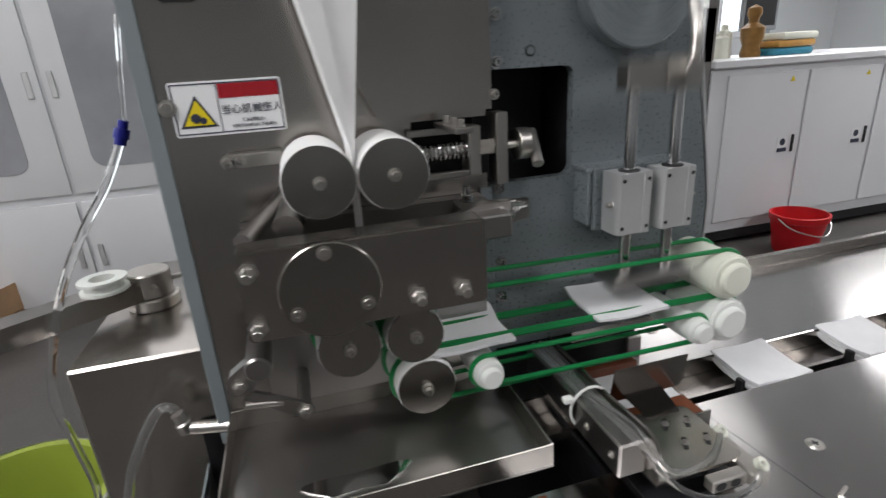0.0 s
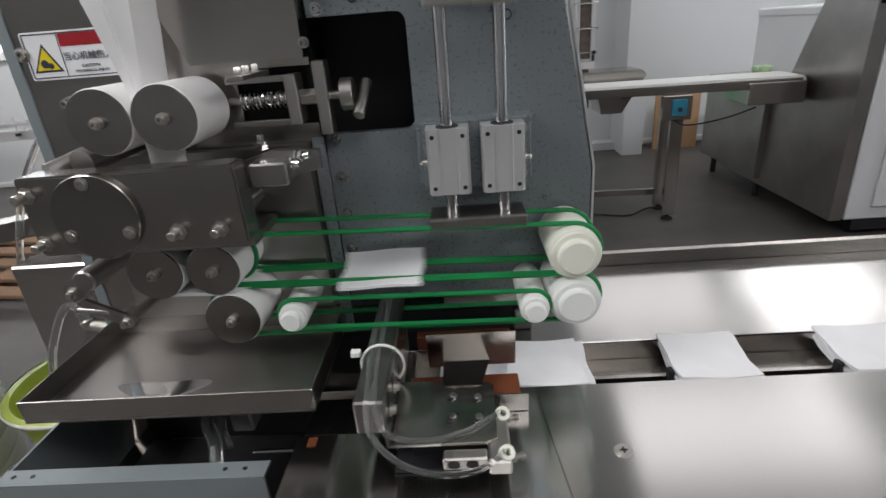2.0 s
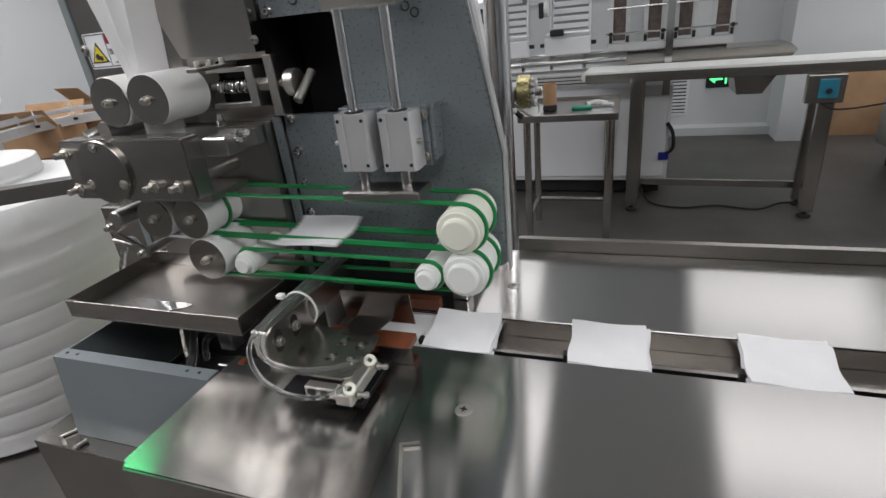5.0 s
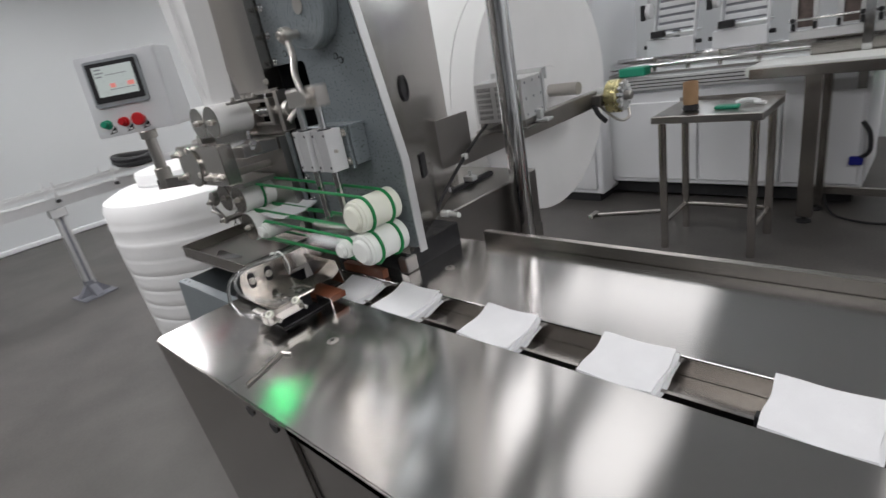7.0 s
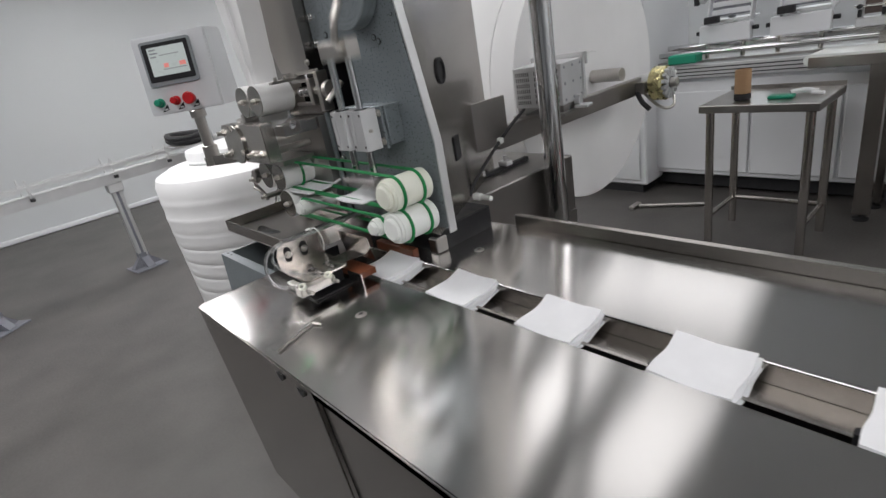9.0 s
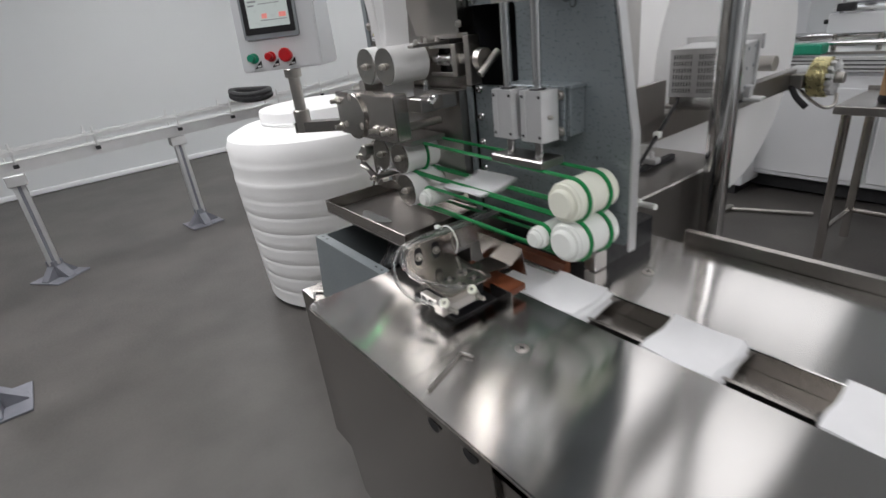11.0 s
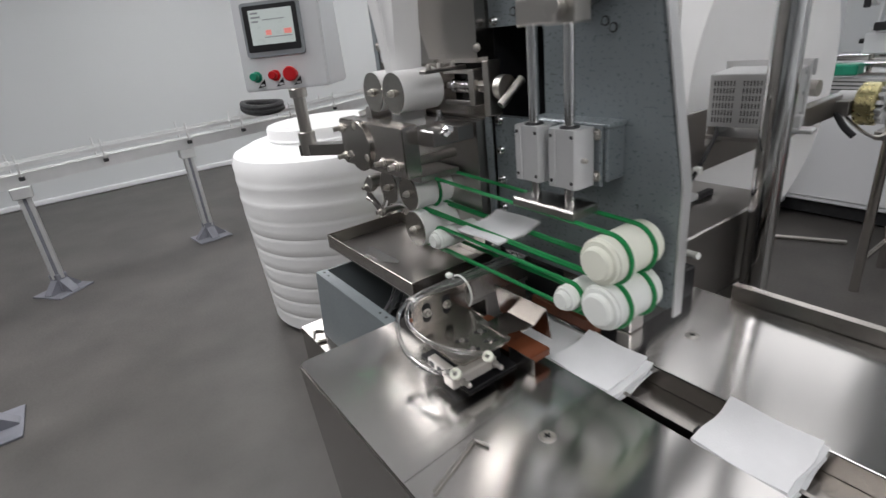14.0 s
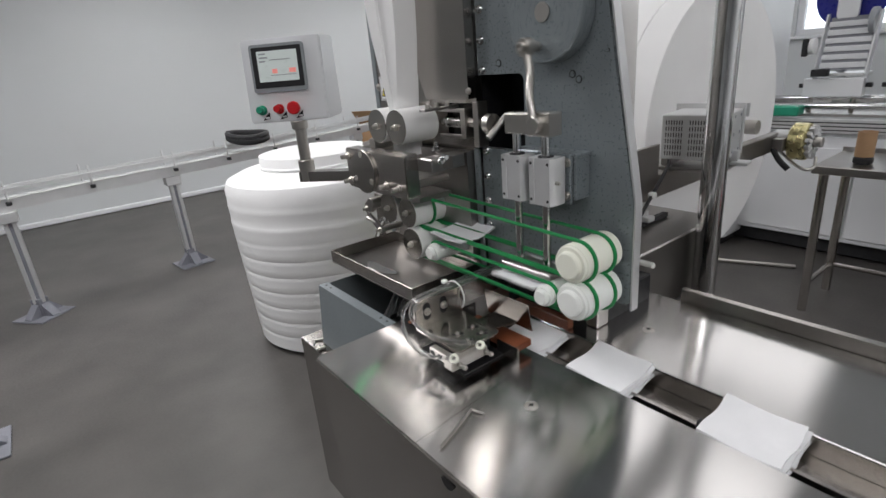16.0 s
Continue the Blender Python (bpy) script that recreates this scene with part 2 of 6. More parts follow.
def tube(bm, pts, r, seg=8, closed=False):
    """A round bar along a smoothed line of points."""
    pts = [Vector(p) for p in pts]
    if len(pts) > 2:
        fine = []
        n = len(pts)
        for i in range(n if closed else n - 1):
            p = [pts[(i + k) % n] if closed else pts[min(max(i + k, 0), n - 1)] for k in (-1, 0, 1, 2)]
            for s in range(5):
                t = s / 5
                fine.append(0.5 * ((2 * p[1]) + (p[2] - p[0]) * t + (2 * p[0] - 5 * p[1] + 4 * p[2] - p[3]) * t * t + (3 * p[1] - p[0] - 3 * p[2] + p[3]) * t ** 3))
        if not closed:
            fine.append(pts[-1])
        pts = fine
    rows, n = [], len(pts)
    u = None
    for i, p in enumerate(pts):
        d = (pts[(i + 1) % n] - pts[i - 1]) if closed else (pts[min(i + 1, n - 1)] - pts[max(i - 1, 0)])
        d = d.normalized()
        u = d.orthogonal().normalized() if u is None else (u - d * u.dot(d)).normalized()
        rows.append([bm.verts.new(q) for q in ring_points(p, d, r, seg, u)])
    for i in range(n if closed else n - 1):
        a, b = rows[i], rows[(i + 1) % n]
        for k in range(seg):
            bm.faces.new((a[k], a[(k + 1) % seg], b[(k + 1) % seg], b[k]))
    if not closed:
        bm.faces.new(rows[0]), bm.faces.new(rows[-1])
    return bm


def slab(bm, pts, a, b, plane="xz"):
    """A flat plate: outline pts in a plane, from depth a to depth b."""
    def put(p, d):
        return {"xz": (p[0], d, p[1]), "xy": (p[0], p[1], d), "yz": (d, p[0], p[1])}[plane]
    v0 = [bm.verts.new(put(p, a)) for p in pts]
    v1 = [bm.verts.new(put(p, b)) for p in pts]
    bm.faces.new(v0), bm.faces.new(v1)
    for i in range(len(pts)):
        j = (i + 1) % len(pts)
        bm.faces.new((v0[i], v0[j], v1[j], v1[i]))
    return bm


def rounded(x0, x1, z0, z1, r, n=4):
    out = []
    for cx, cz, a0 in ((x1 - r, z1 - r, 0), (x0 + r, z1 - r, 90), (x0 + r, z0 + r, 180), (x1 - r, z0 + r, 270)):
        out += [(cx + r * math.cos(radians(a0 + 90 * k / n)), cz + r * math.sin(radians(a0 + 90 * k / n))) for k in range(n + 1)]
    return out


def link(name, bm, mat, smooth=True):
    bmesh.ops.recalc_face_normals(bm, faces=bm.faces)
    me = bpy.data.meshes.new(name)
    bm.to_mesh(me)
    bm.free()
    me.materials.append(M[mat] if isinstance(mat, str) else mat)
    if smooth:
        me.shade_smooth()
        me.set_sharp_from_angle(angle=radians(35))
    return new(name, me)


def part(name, bm, mat, parent, label=""):
    """A mesh part under a thing or a part, built in the thing's own space."""
    ob = link(name, bm, mat)
    ob.parent = parent
    if label:
        ob["label"] = label
    return ob


def thing(name, label, category, at=(0, 0, 0), group="", turn=0.0):
    ob = new(name)
    ob.matrix_world = pose(*at, 0, 0, turn)
    return tagged(ob, label, category, group)


def solid(name, bm, mat, label, category, group="", kind=""):
    return tagged(link(name, bm, mat), label, category, group, kind)


def hex_bolt(bm, p, axis, r=0.006, h=0.006, shank=0.0, socket=True):
    """A cap screw: round head with a recessed hexagon, on a washer."""
    axis = Vector(axis).normalized()
    p = Vector(p)
    lathe(bm, p, axis, [(0, r * 1.45), (0.0012, r * 1.45), (0.0012, r), (h, r), (h + 0.0008, r * 0.88), (h + 0.0008, r * 0.5), (h * 0.4, r * 0.5), (h * 0.4, 0)] if socket
          else [(0, r * 1.4), (0.0012, r * 1.4), (0.0012, r), (h, r), (h + 0.0008, r * 0.85), (h + 0.0008, 0)], 6 if not socket else 14)
    return bm

# ---------------------------------------------------------------- the room
XL, XR, YB, YF = -5.95, 6.2, 4.55, -6.4
bm = B(); box(bm, (XL - 0.3, YF - 0.3, -0.12), (XR + 0.3, YB + 0.3, 0))
solid("floor", bm, "floor", "worn grey epoxy floor with faint scuffs", "floor", kind="structure")
bm = B(); box(bm, (XL - 0.15, YF - 0.15, 0), (XL, YB + 0.15, CEIL))
solid("wall_west", bm, "wall", "pale grey clean-room wall panels", "wall", kind="structure")
bm = B(); box(bm, (XR, YF - 0.15, 0), (XR + 0.15, YB + 0.15, CEIL))
solid("wall_east", bm, "wall", "pale grey clean-room wall panels", "wall", kind="structure")
bm = B(); box(bm, (XL, YF - 0.15, 0), (XR, YF, CEIL))
solid("wall_south", bm, "wall", "pale grey clean-room wall panels", "wall", kind="structure")
# north wall with two window openings
WIN = [(-4.75, -3.42, 1.25, 2.25), (-1.1, 0.3, 1.22, 2.2), (3.9, 5.2, 1.35, 2.25)]
bm = B()
xs = XL
for x0, x1, z0, z1 in WIN:
    box(bm, (xs, YB, 0), (x0, YB + 0.15, CEIL)); box(bm, (x0, YB, 0), (x1, YB + 0.15, z0)); box(bm, (x0, YB, z1), (x1, YB + 0.15, CEIL))
    xs = x1
box(bm, (xs, YB, 0), (XR, YB + 0.15, CEIL))
solid("wall_north", bm, "wall", "pale grey clean-room wall panels with windows", "wall", kind="structure")
for k, (x0, x1, z0, z1) in enumerate(WIN):
    w = tagged(new(f"window_{k + 1}"), "white-framed window with bright daylight outside", "window", kind="structure")
    bm = B()
    for a, b in (((x0, z0), (x1, z0 + 0.05)), ((x0, z1 - 0.05), (x1, z1)), ((x0, z0 + 0.05), (x0 + 0.05, z1 - 0.05)), ((x1 - 0.05, z0 + 0.05), (x1, z1 - 0.05)), (((x0 + x1) / 2 - 0.025, z0 + 0.05), ((x0 + x1) / 2 + 0.025, z1 - 0.05))):
        box(bm, (a[0], YB + 0.03, a[1]), (b[0], YB + 0.09, b[1]), 0.004)
    part("window_frame", bm, "white_paint", w)
    for a, b in ((x0 + 0.05, (x0 + x1) / 2 - 0.025), ((x0 + x1) / 2 + 0.025, x1 - 0.05)):
        bm = B(); box(bm, (a, YB + 0.055, z0 + 0.05), (b, YB + 0.061, z1 - 0.05))
        p = part("pane", bm, "glass", w); p.visible_shadow = False
    bm = B(); box(bm, (x0 - 0.03, YB - 0.03, z0 - 0.025), (x1 + 0.03, YB + 0.03, z0), 0.004)
    part("window_sill", bm, "white_paint", w)
bm = B(); box(bm, (XL - 3, YB + 2.0, -1), (XR + 3, YB + 2.05, 5))
solid("backdrop", bm, "daylight", "bright overcast sky outside the windows", "sky", kind="structure")
bm = B(); box(bm, (XL, YF, CEIL), (XR, YB, CEIL + 0.1))
solid("ceiling", bm, "ceiling", "white panelled clean-room ceiling", "ceiling", kind="structure")
# housings for all panels, the added fill panels included
for x0, x1, y0, y1 in PANELS:
    t = thing("ceiling_light", "flat white ceiling light panel, some added as unseen fill", "ceiling light", group="ceiling lights")
    bm = B()
    for a, b in (((x0 - 0.03, y0 - 0.03), (x1 + 0.03, y0)), ((x0 - 0.03, y1), (x1 + 0.03, y1 + 0.03)), ((x0 - 0.03, y0), (x0, y1)), ((x1, y0), (x1 + 0.03, y1))):
        box(bm, (*a, CEIL - 0.03), (*b, CEIL - 0.001))
    part("frame", bm, "white_paint", t)
    bm = B(); box(bm, (x0, y0, CEIL - 0.025), (x1, y1, CEIL - 0.008))
    part("diffuser", bm, "panel_light", t)
# cove at the foot of the walls
bm = B()
for a, b in (((XL, YF + 0.03, 0), (XL + 0.03, YB, 0.06)), ((XL + 0.03, YB - 0.03, 0), (XR, YB, 0.06))):
    box(bm, a, b, 0.012)
solid("baseboard", bm, "white_paint", "white coved skirting at the foot of the walls", "skirting", kind="structure")
bm = B(); box(bm, (1.62, 4.15, 0), (1.80, YB, CEIL)); box(bm, (0.8, 4.4, 0.0), (1.62, YB, 0.07))
solid("wall_pier", bm, "wall", "pale grey wall pier with white plinth", "wall", kind="structure")

# ---------------------------------------------------------------- conveyor base under the folding head
TZ = 0.80
CF, CB = -0.110, -0.020          # front and back edge of the pusher channel
TX0, TX1 = -0.052, 2.7
base = thing("packing_table", "brushed stainless conveyor table with a pusher channel", "machine")
def open_sheet(bm, x0, x1, y0, y1, z, t=0.003):
    box(bm, (x0, y0, z - t), (x1, y1, z), 0.0008)
bm = B()
slab(bm, [(TX0, -0.374), (TX0 + 0.008, -0.383), (0.2472, -0.383), (0.2242, CF), (0.10, CF), (0.10, -0.178), (TX0, -0.178)], TZ - 0.003, TZ, "xy")
part("end_cover", bm, "table_steel", base, "short brushed steel cover at the machine's end")
bm = B(); slab(bm, [(0.248, -0.383), (TX1, -0.383), (TX1, CF), (0.225, CF)], TZ - 0.003, TZ, "xy")
part("front_cover", bm, "table_steel", base, "long brushed steel cover in front of the channel")
bm = B(); open_sheet(bm, 0.02, TX1, CB, 0.215, TZ)
part("back_cover", bm, "table_steel", base, "long brushed steel cover behind the channel")
bm = B(); box(bm, (0.285, 0.217, TZ - 0.06), (TX1, 0.220, TZ + 0.024)); box(bm, (0.285, 0.220, TZ + 0.021), (TX1, 0.230, TZ + 0.024))
part("back_lip", bm, "steel", base, "folded upright rim along the back")
# apron and recessed panel: dark floor reflection is painted into the steel's colour
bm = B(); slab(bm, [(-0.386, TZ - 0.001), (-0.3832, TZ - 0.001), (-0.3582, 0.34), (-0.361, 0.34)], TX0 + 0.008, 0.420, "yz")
part("front_apron", bm, "shaded_steel", base, "deep brushed steel front panel")
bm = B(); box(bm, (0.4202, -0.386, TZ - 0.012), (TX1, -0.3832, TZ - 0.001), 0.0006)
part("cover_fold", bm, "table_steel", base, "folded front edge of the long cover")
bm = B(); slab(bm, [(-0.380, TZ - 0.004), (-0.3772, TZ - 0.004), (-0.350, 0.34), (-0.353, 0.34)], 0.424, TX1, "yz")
part("recessed_panel", bm, "shaded_steel", base, "recessed front panel of shade-darkened steel")
for x in (0.318, 0.385):
    bm = B(); slab(bm, [(x + 0.012 * math.cos(a), TZ - 0.012 - 0.013 * math.sin(a)) for a in [math.pi * k / 10 for k in range(11)]], -0.3872, -0.3862)
    part("finger_hole", bm, "black", base, "dark finger hole under the edge")
bm = B(); slab(bm, [(-0.098, -0.300), (TX1, -0.300), (TX1, 0.21), (0.345, 0.21), (0.345, 0.325), (0.172, 0.325), (0.172, 0.612), (-0.370, 0.612), (-0.370, 0.044), (-0.098, 0.044)], 0.11, 0.69, "xy")
part("body", bm, "dark_steel", base, "dull stainless machine body")
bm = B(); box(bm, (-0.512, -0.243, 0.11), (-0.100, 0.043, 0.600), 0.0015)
part("low_deck", bm, "shaded_steel", base, "low stainless deck at the machine's end")
for x, y in ((-0.35, -0.215), (1.1, -0.25), (2.5, -0.25), (-0.34, 0.56), (1.1, 0.15), (2.5, 0.15)):
    bm = B(); lathe(bm, (x, y, 0), (0, 0, 1), [(0, 0.026), (0.012, 0.026), (0.022, 0.012), (0.11, 0.011)], 14)
    part("levelling_foot", bm, "aluminium", base, "screwed levelling foot")
# channel walls, floor, rails and white wear strips
bm = B(); box(bm, (0.02, CB, TZ - 0.045), (TX1, CB + 0.004, TZ - 0.003)); part("channel_back_wall", bm, "steel", base)
bm = B(); box(bm, (0.10, CF - 0.004, TZ - 0.05), (TX1, CF, TZ - 0.003)); part("channel_front_wall", bm, "dark_steel", base)
bm = B(); slab(bm, [(CB - 0.001, TZ - 0.030), (CB - 0.001, TZ - 0.034), (CB - 0.055, TZ - 0.034), (CB - 0.058, TZ - 0.018), (CB - 0.052, TZ - 0.018), (CB - 0.051, TZ - 0.030)], -0.06, TX1, "yz"); part("slide_trough", bm, "steel", base, "folded steel slide trough of the channel")
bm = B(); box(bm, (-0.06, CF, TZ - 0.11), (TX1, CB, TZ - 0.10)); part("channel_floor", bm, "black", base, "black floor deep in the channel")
# countersunk screws in the covers
for x, y in ((0.302, -0.220), (0.302, 0.078), (1.35, -0.22), (1.35, 0.08)):
    bm = B(); lathe(bm, (x, y, TZ + 0.0002), (0, 0, 1), [(0, 0.0105), (0.0012, 0.0095), (0.0012, 0.0074), (0.0006, 0.0068), (0.0018, 0.006), (0.0018, 0)], 18)
    s = part("cover_screw", bm, "machined", base, "countersunk cross-head screw")
    bm = B(); box(bm, (x - 0.0042, y - 0.0011, TZ + 0.0015), (x + 0.0042, y + 0.0011, TZ + 0.0024)); box(bm, (x - 0.0011, y - 0.0042, TZ + 0.00151), (x + 0.0011, y + 0.0042, TZ + 0.00241))
    part("cross_slot", bm, "black", s)

bm = B(); box(bm, (-0.038, -0.196, TZ + 0.0004), (-0.028, -0.182, TZ + 0.0010)); part("sticker", bm, "bakelite", base, "small brown patch on the end cover")
# blue-grey sheet-metal box in front, open above
gb = thing("gear_box_guard", "blue-grey painted sheet-metal guard box, open on top", "machine guard")
X0, X1, Y0, Z0, Z1 = -0.402, -0.086, -0.212, 0.601, 0.776
bm = B(); slab(bm, [(X0 - 0.036, Z0), (-0.100, Z0), (-0.100, 0.700), (X1, 0.700), (X1, Z1), (X0, Z1)], Y0, Y0 + 0.003); part("front_panel", bm, "box_paint", gb)
bm = B(); box(bm, (X0, Y0 + 0.003, Z1 - 0.003), (X1, Y0 + 0.024, Z1), 0.0006); part("top_flange", bm, "box_paint", gb)
bm = B(); slab(bm, [(X0 - 0.036, Z0), (X0 - 0.033, Z0), (X0 + 0.003, Z1 - 0.003), (X0, Z1 - 0.003)], Y0 + 0.003, 0.040); part("end_panel", bm, "box_paint", gb)
# black floor, back and inner sheets: the box's inner shade put into colour
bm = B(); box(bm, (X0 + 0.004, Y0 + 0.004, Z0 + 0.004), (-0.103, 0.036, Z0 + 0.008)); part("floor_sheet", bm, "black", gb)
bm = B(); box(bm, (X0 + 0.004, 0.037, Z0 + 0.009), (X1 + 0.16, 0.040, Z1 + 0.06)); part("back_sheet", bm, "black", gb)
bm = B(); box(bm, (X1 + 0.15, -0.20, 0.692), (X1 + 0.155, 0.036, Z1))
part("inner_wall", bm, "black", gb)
for x in (-0.385, -0.362, -0.135, -0.112):
    bm = B(); cyl(bm, (x, Y0 + 0.013, Z1 - 0.001), (x, Y0 + 0.013, Z1 + 0.0006), 0.0028, 10); part("screw_hole", bm, "black", gb)
for z in (0.752, 0.638):
    bm = B(); hex_bolt(bm, (X0 - (Z1 - z) * 0.206, Y0 + 0.02, z), (-1, 0, 0), 0.004, 0.006); part("bolt", bm, "machined", gb)
bm = B(); lathe(bm, (X0 - 0.008, Y0 + 0.05, 0.735), (-1, 0, 0), [(0, 0.02), (0.012, 0.022), (0.022, 0.018), (0.022, 0)], 16); part("knob", bm, "rubber", gb, "black knob")
bm = B(); tube(bm, [(-0.20, -0.06, 0.78), (-0.19, -0.12, 0.785), (-0.17, -0.15, 0.77), (-0.16, -0.18, 0.75)], 0.008, 8); tube(bm, [(-0.19, -0.05, 0.76), (-0.18, -0.11, 0.765), (-0.16, -0.14, 0.75)], 0.006, 8)
part("hose", bm, "tube", gb, "clear hose loop inside the guard")
bm = B(); cyl(bm, (-0.125, -0.150, 0.752), (0.050, -0.150, 0.752), 0.003, 10); part("thin_bar", bm, "chrome", gb, "thin bright bar inside the guard")
bm = B(); box(bm, (-0.18, -0.09, 0.73), (-0.15, -0.06, 0.79), 0.003); part("valve", bm, "aluminium", gb)

# drip tray under the rollers
tr = thing("drip_tray", "shallow folded stainless drip tray under the rollers", "tray")
X0, X1, Y0, Y1, Z0, Z1 = -0.352, -0.022, -0.188, -0.005, 0.843, 0.872
bm = B(); box(bm, (X0, Y0, Z0), (X1, Y1, Z0 + 0.002))
part("bottom", bm, "dark_steel", tr)
for a, b in (((X0, Y0, Z0 + 0.002), (X1, Y0 + 0.002, Z1)), ((X0, Y1 - 0.002, Z0 + 0.002), (X1, Y1, Z1)), ((X0, Y0 + 0.002, Z0 + 0.002), (X0 + 0.002, Y1 - 0.002, Z1)), ((X1 - 0.002, Y0 + 0.002, Z0 + 0.002), (X1, Y1 - 0.002, Z1))):
    bm = B(); box(bm, a, b, 0.0006); part("side", bm, "steel", tr)
bm = B(); slab(bm, [(-0.22 + 0.05 * math.cos(a) * (1 + 0.3 * math.sin(3 * a)), -0.14 + 0.02 * math.sin(a) * (1 + 0.4 * math.cos(2 * a))) for a in [2 * math.pi * k / 24 for k in range(24)]], Z0 + 0.0022, Z0 + 0.0034, "xy")
solid("water_puddle", bm, "chrome", "small shiny puddle of liquid in the tray", "puddle")

# ---------------------------------------------------------------- folding head: back plates
head = thing("folding_head", "upright blue-grey and stainless machine head of a wipe folding machine", "machine")
bm = B()
HT = 1.78
# painted plate with the square opening, as four pieces round the hole
slab(bm, [(-0.012, 1.237), (0.099, 1.237), (0.275, 1.237), (0.185, HT), (-0.012, HT)], 0.0, 0.014)
slab(bm, [(0.099, 1.106), (0.3003, 1.106), (0.275, 1.237), (0.099, 1.237)], 0.0, 0.014)
slab(bm, [(-0.012, 0.878), (0.306, 0.878), (0.312, 0.884), (0.312, 1.045), (0.3003, 1.106), (-0.012, 1.106)], 0.0, 0.014)
# rounded inner corners of the opening
for cz, sz in ((1.237, -1), (1.106, 1)):
    arc = [(0.099 - 0.012 + 0.012 * math.sin(k * math.pi / 12), cz + sz * (0.012 - 0.012 * math.cos(k * math.pi / 12))) for k in range(7)]
    slab(bm, [(0.099, cz)] + arc, 0.0, 0.014)
part("painted_plate", bm, "plate_paint", head, "blue-grey painted back plate with a round-cornered opening")
bm = B(); slab(bm, [(0.3135, 0.87), (0.3165, 0.87), (0.3165, 1.045), (0.19, HT), (0.187, HT), (0.3135, 1.045)], -0.001, 0.016); part("plate_edge", bm, "aluminium", head, "bright cut edge of the plate")
# closed black box behind the opening: the shade inside put into its colour
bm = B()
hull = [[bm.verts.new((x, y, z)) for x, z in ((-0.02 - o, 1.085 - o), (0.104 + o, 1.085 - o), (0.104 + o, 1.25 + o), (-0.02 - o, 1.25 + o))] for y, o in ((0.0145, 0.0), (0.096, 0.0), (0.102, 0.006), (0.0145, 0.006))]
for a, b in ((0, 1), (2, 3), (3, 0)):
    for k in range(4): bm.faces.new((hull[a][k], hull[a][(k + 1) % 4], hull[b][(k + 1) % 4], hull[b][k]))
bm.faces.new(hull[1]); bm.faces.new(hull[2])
part("opening_lining", bm, "black", head, "black box painted as the shade inside the opening")
bm = B()
for x0, x1, z0, z1 in ((-0.352, -0.105, 0.83, HT), (-0.105, -0.016, 0.83, 1.122), (-0.105, -0.016, 1.188, HT)):
    slab(bm, [(x0, z0), (x1, z0), (x1, z1), (x0, z1)], -0.004, 0.010)
part("stainless_plate", bm, "steel", head, "brushed stainless back plate with a tensioner slot")
bm = B(); box(bm, (-0.027, -0.0095, 0.83), (-0.0125, -0.0045, 1.105), 0.001); part("edge_strip", bm, "plate_paint", head, "blue-grey strip over the joint of the plates")
bm = B(); box(bm, (-0.368, -0.006, 0.83), (-0.3525, 0.02, HT), 0.001); part("left_flange", bm, "box_paint", head, "blue-grey folded side flange")
bm = B(); slab(bm, [(-0.325, 1.24), (-0.215, 1.24), (-0.262, 1.52), (-0.262, HT), (-0.325, HT)], -0.0075, -0.0045); part("left_cover_sheet", bm, "steel", head, "slanting stainless cover sheet beside the web")
bm = B(); slab(bm, [(-0.145, 1.197), (-0.016, 1.197), (-0.016, HT), (-0.168, HT), (-0.168, 1.25)], -0.024, -0.0045); part("right_cover", bm, "steel", head, "stainless cover box beside the web")
for z in (1.052, 1.10, 1.004, 1.245, 1.295, 1.345, 1.40, 0.955):
    bm = B(); hex_bolt(bm, (0.0, 0.0, z), (0, -1, 0), 0.0050, 0.0065); part("bolt", bm, "chrome", head, "hexagon socket screw")
bm = B(); hex_bolt(bm, (-0.013, -0.024, 1.212), (0, -1, 0), 0.0042, 0.006); part("bolt", bm, "machined", head)
for x, z, r in ((0.042, 1.255, 0.0065), (0.20, 1.232, 0.006), (0.212, 1.224, 0.006), (0.262, 1.262, 0.0028), (0.254, 1.009, 0.0028)):
    bm = B(); cyl(bm, (x, -0.0008, z), (x, 0.001, z), r, 16); p = part("plugged_hole", bm, "black", head)
    bm = B(); cyl(bm, (x, -0.0016, z), (x, -0.0006, z), r * 0.7, 16); part("plug", bm, "plate_paint", p)
# stainless column and lower cabinet behind the plate
bm = B(); slab(bm, [(0.115, 0.016), (0.265, 0.016), (0.03, 0.44), (-0.08, 0.44), (-0.08, 0.11), (0.115, 0.11)], 0.851, HT, "xy"); part("column", bm, "steel", head, "tall stainless column behind the plate")
bm = B(); lathe(bm, (0.188, 0.1545, 1.15), (0.874, 0.485, 0), [(0, 0.026), (0.004, 0.026), (0.004, 0.019), (0.001, 0.019), (0.001, 0)], 24); part("port_ring", bm, "rubber", head, "black rubber ring round a port")
bm = B(); box(bm, (-0.004, -0.018, -0.026), (0.003, 0.018, 0.026), 0, pose(0.174, 0.180, 0.983, 0, 0, 29)); part("square_port", bm, "black", head, "small dark square opening")
bm = B(); box(bm, (-0.34, 0.195, 0.691), (0.170, 0.612, 0.850), 0.003); part("rear_cabinet", bm, "dark_steel", head, "stainless cabinet behind the plate")
# added block, its black stands for the shadowed space below the column
bm = B(); box(bm, (-0.34, 0.030, 0.691), (0.235, 0.194, 0.8505), 0.002); part("pedestal", bm, "black", head, "added black block painted as the shade under the column")
bm = B(); box(bm, (0.09, 0.212, 0.93), (0.098, 0.44, 1.05)); part("support_bracket", bm, "dark_steel", head, "upright steel sheet behind the column")
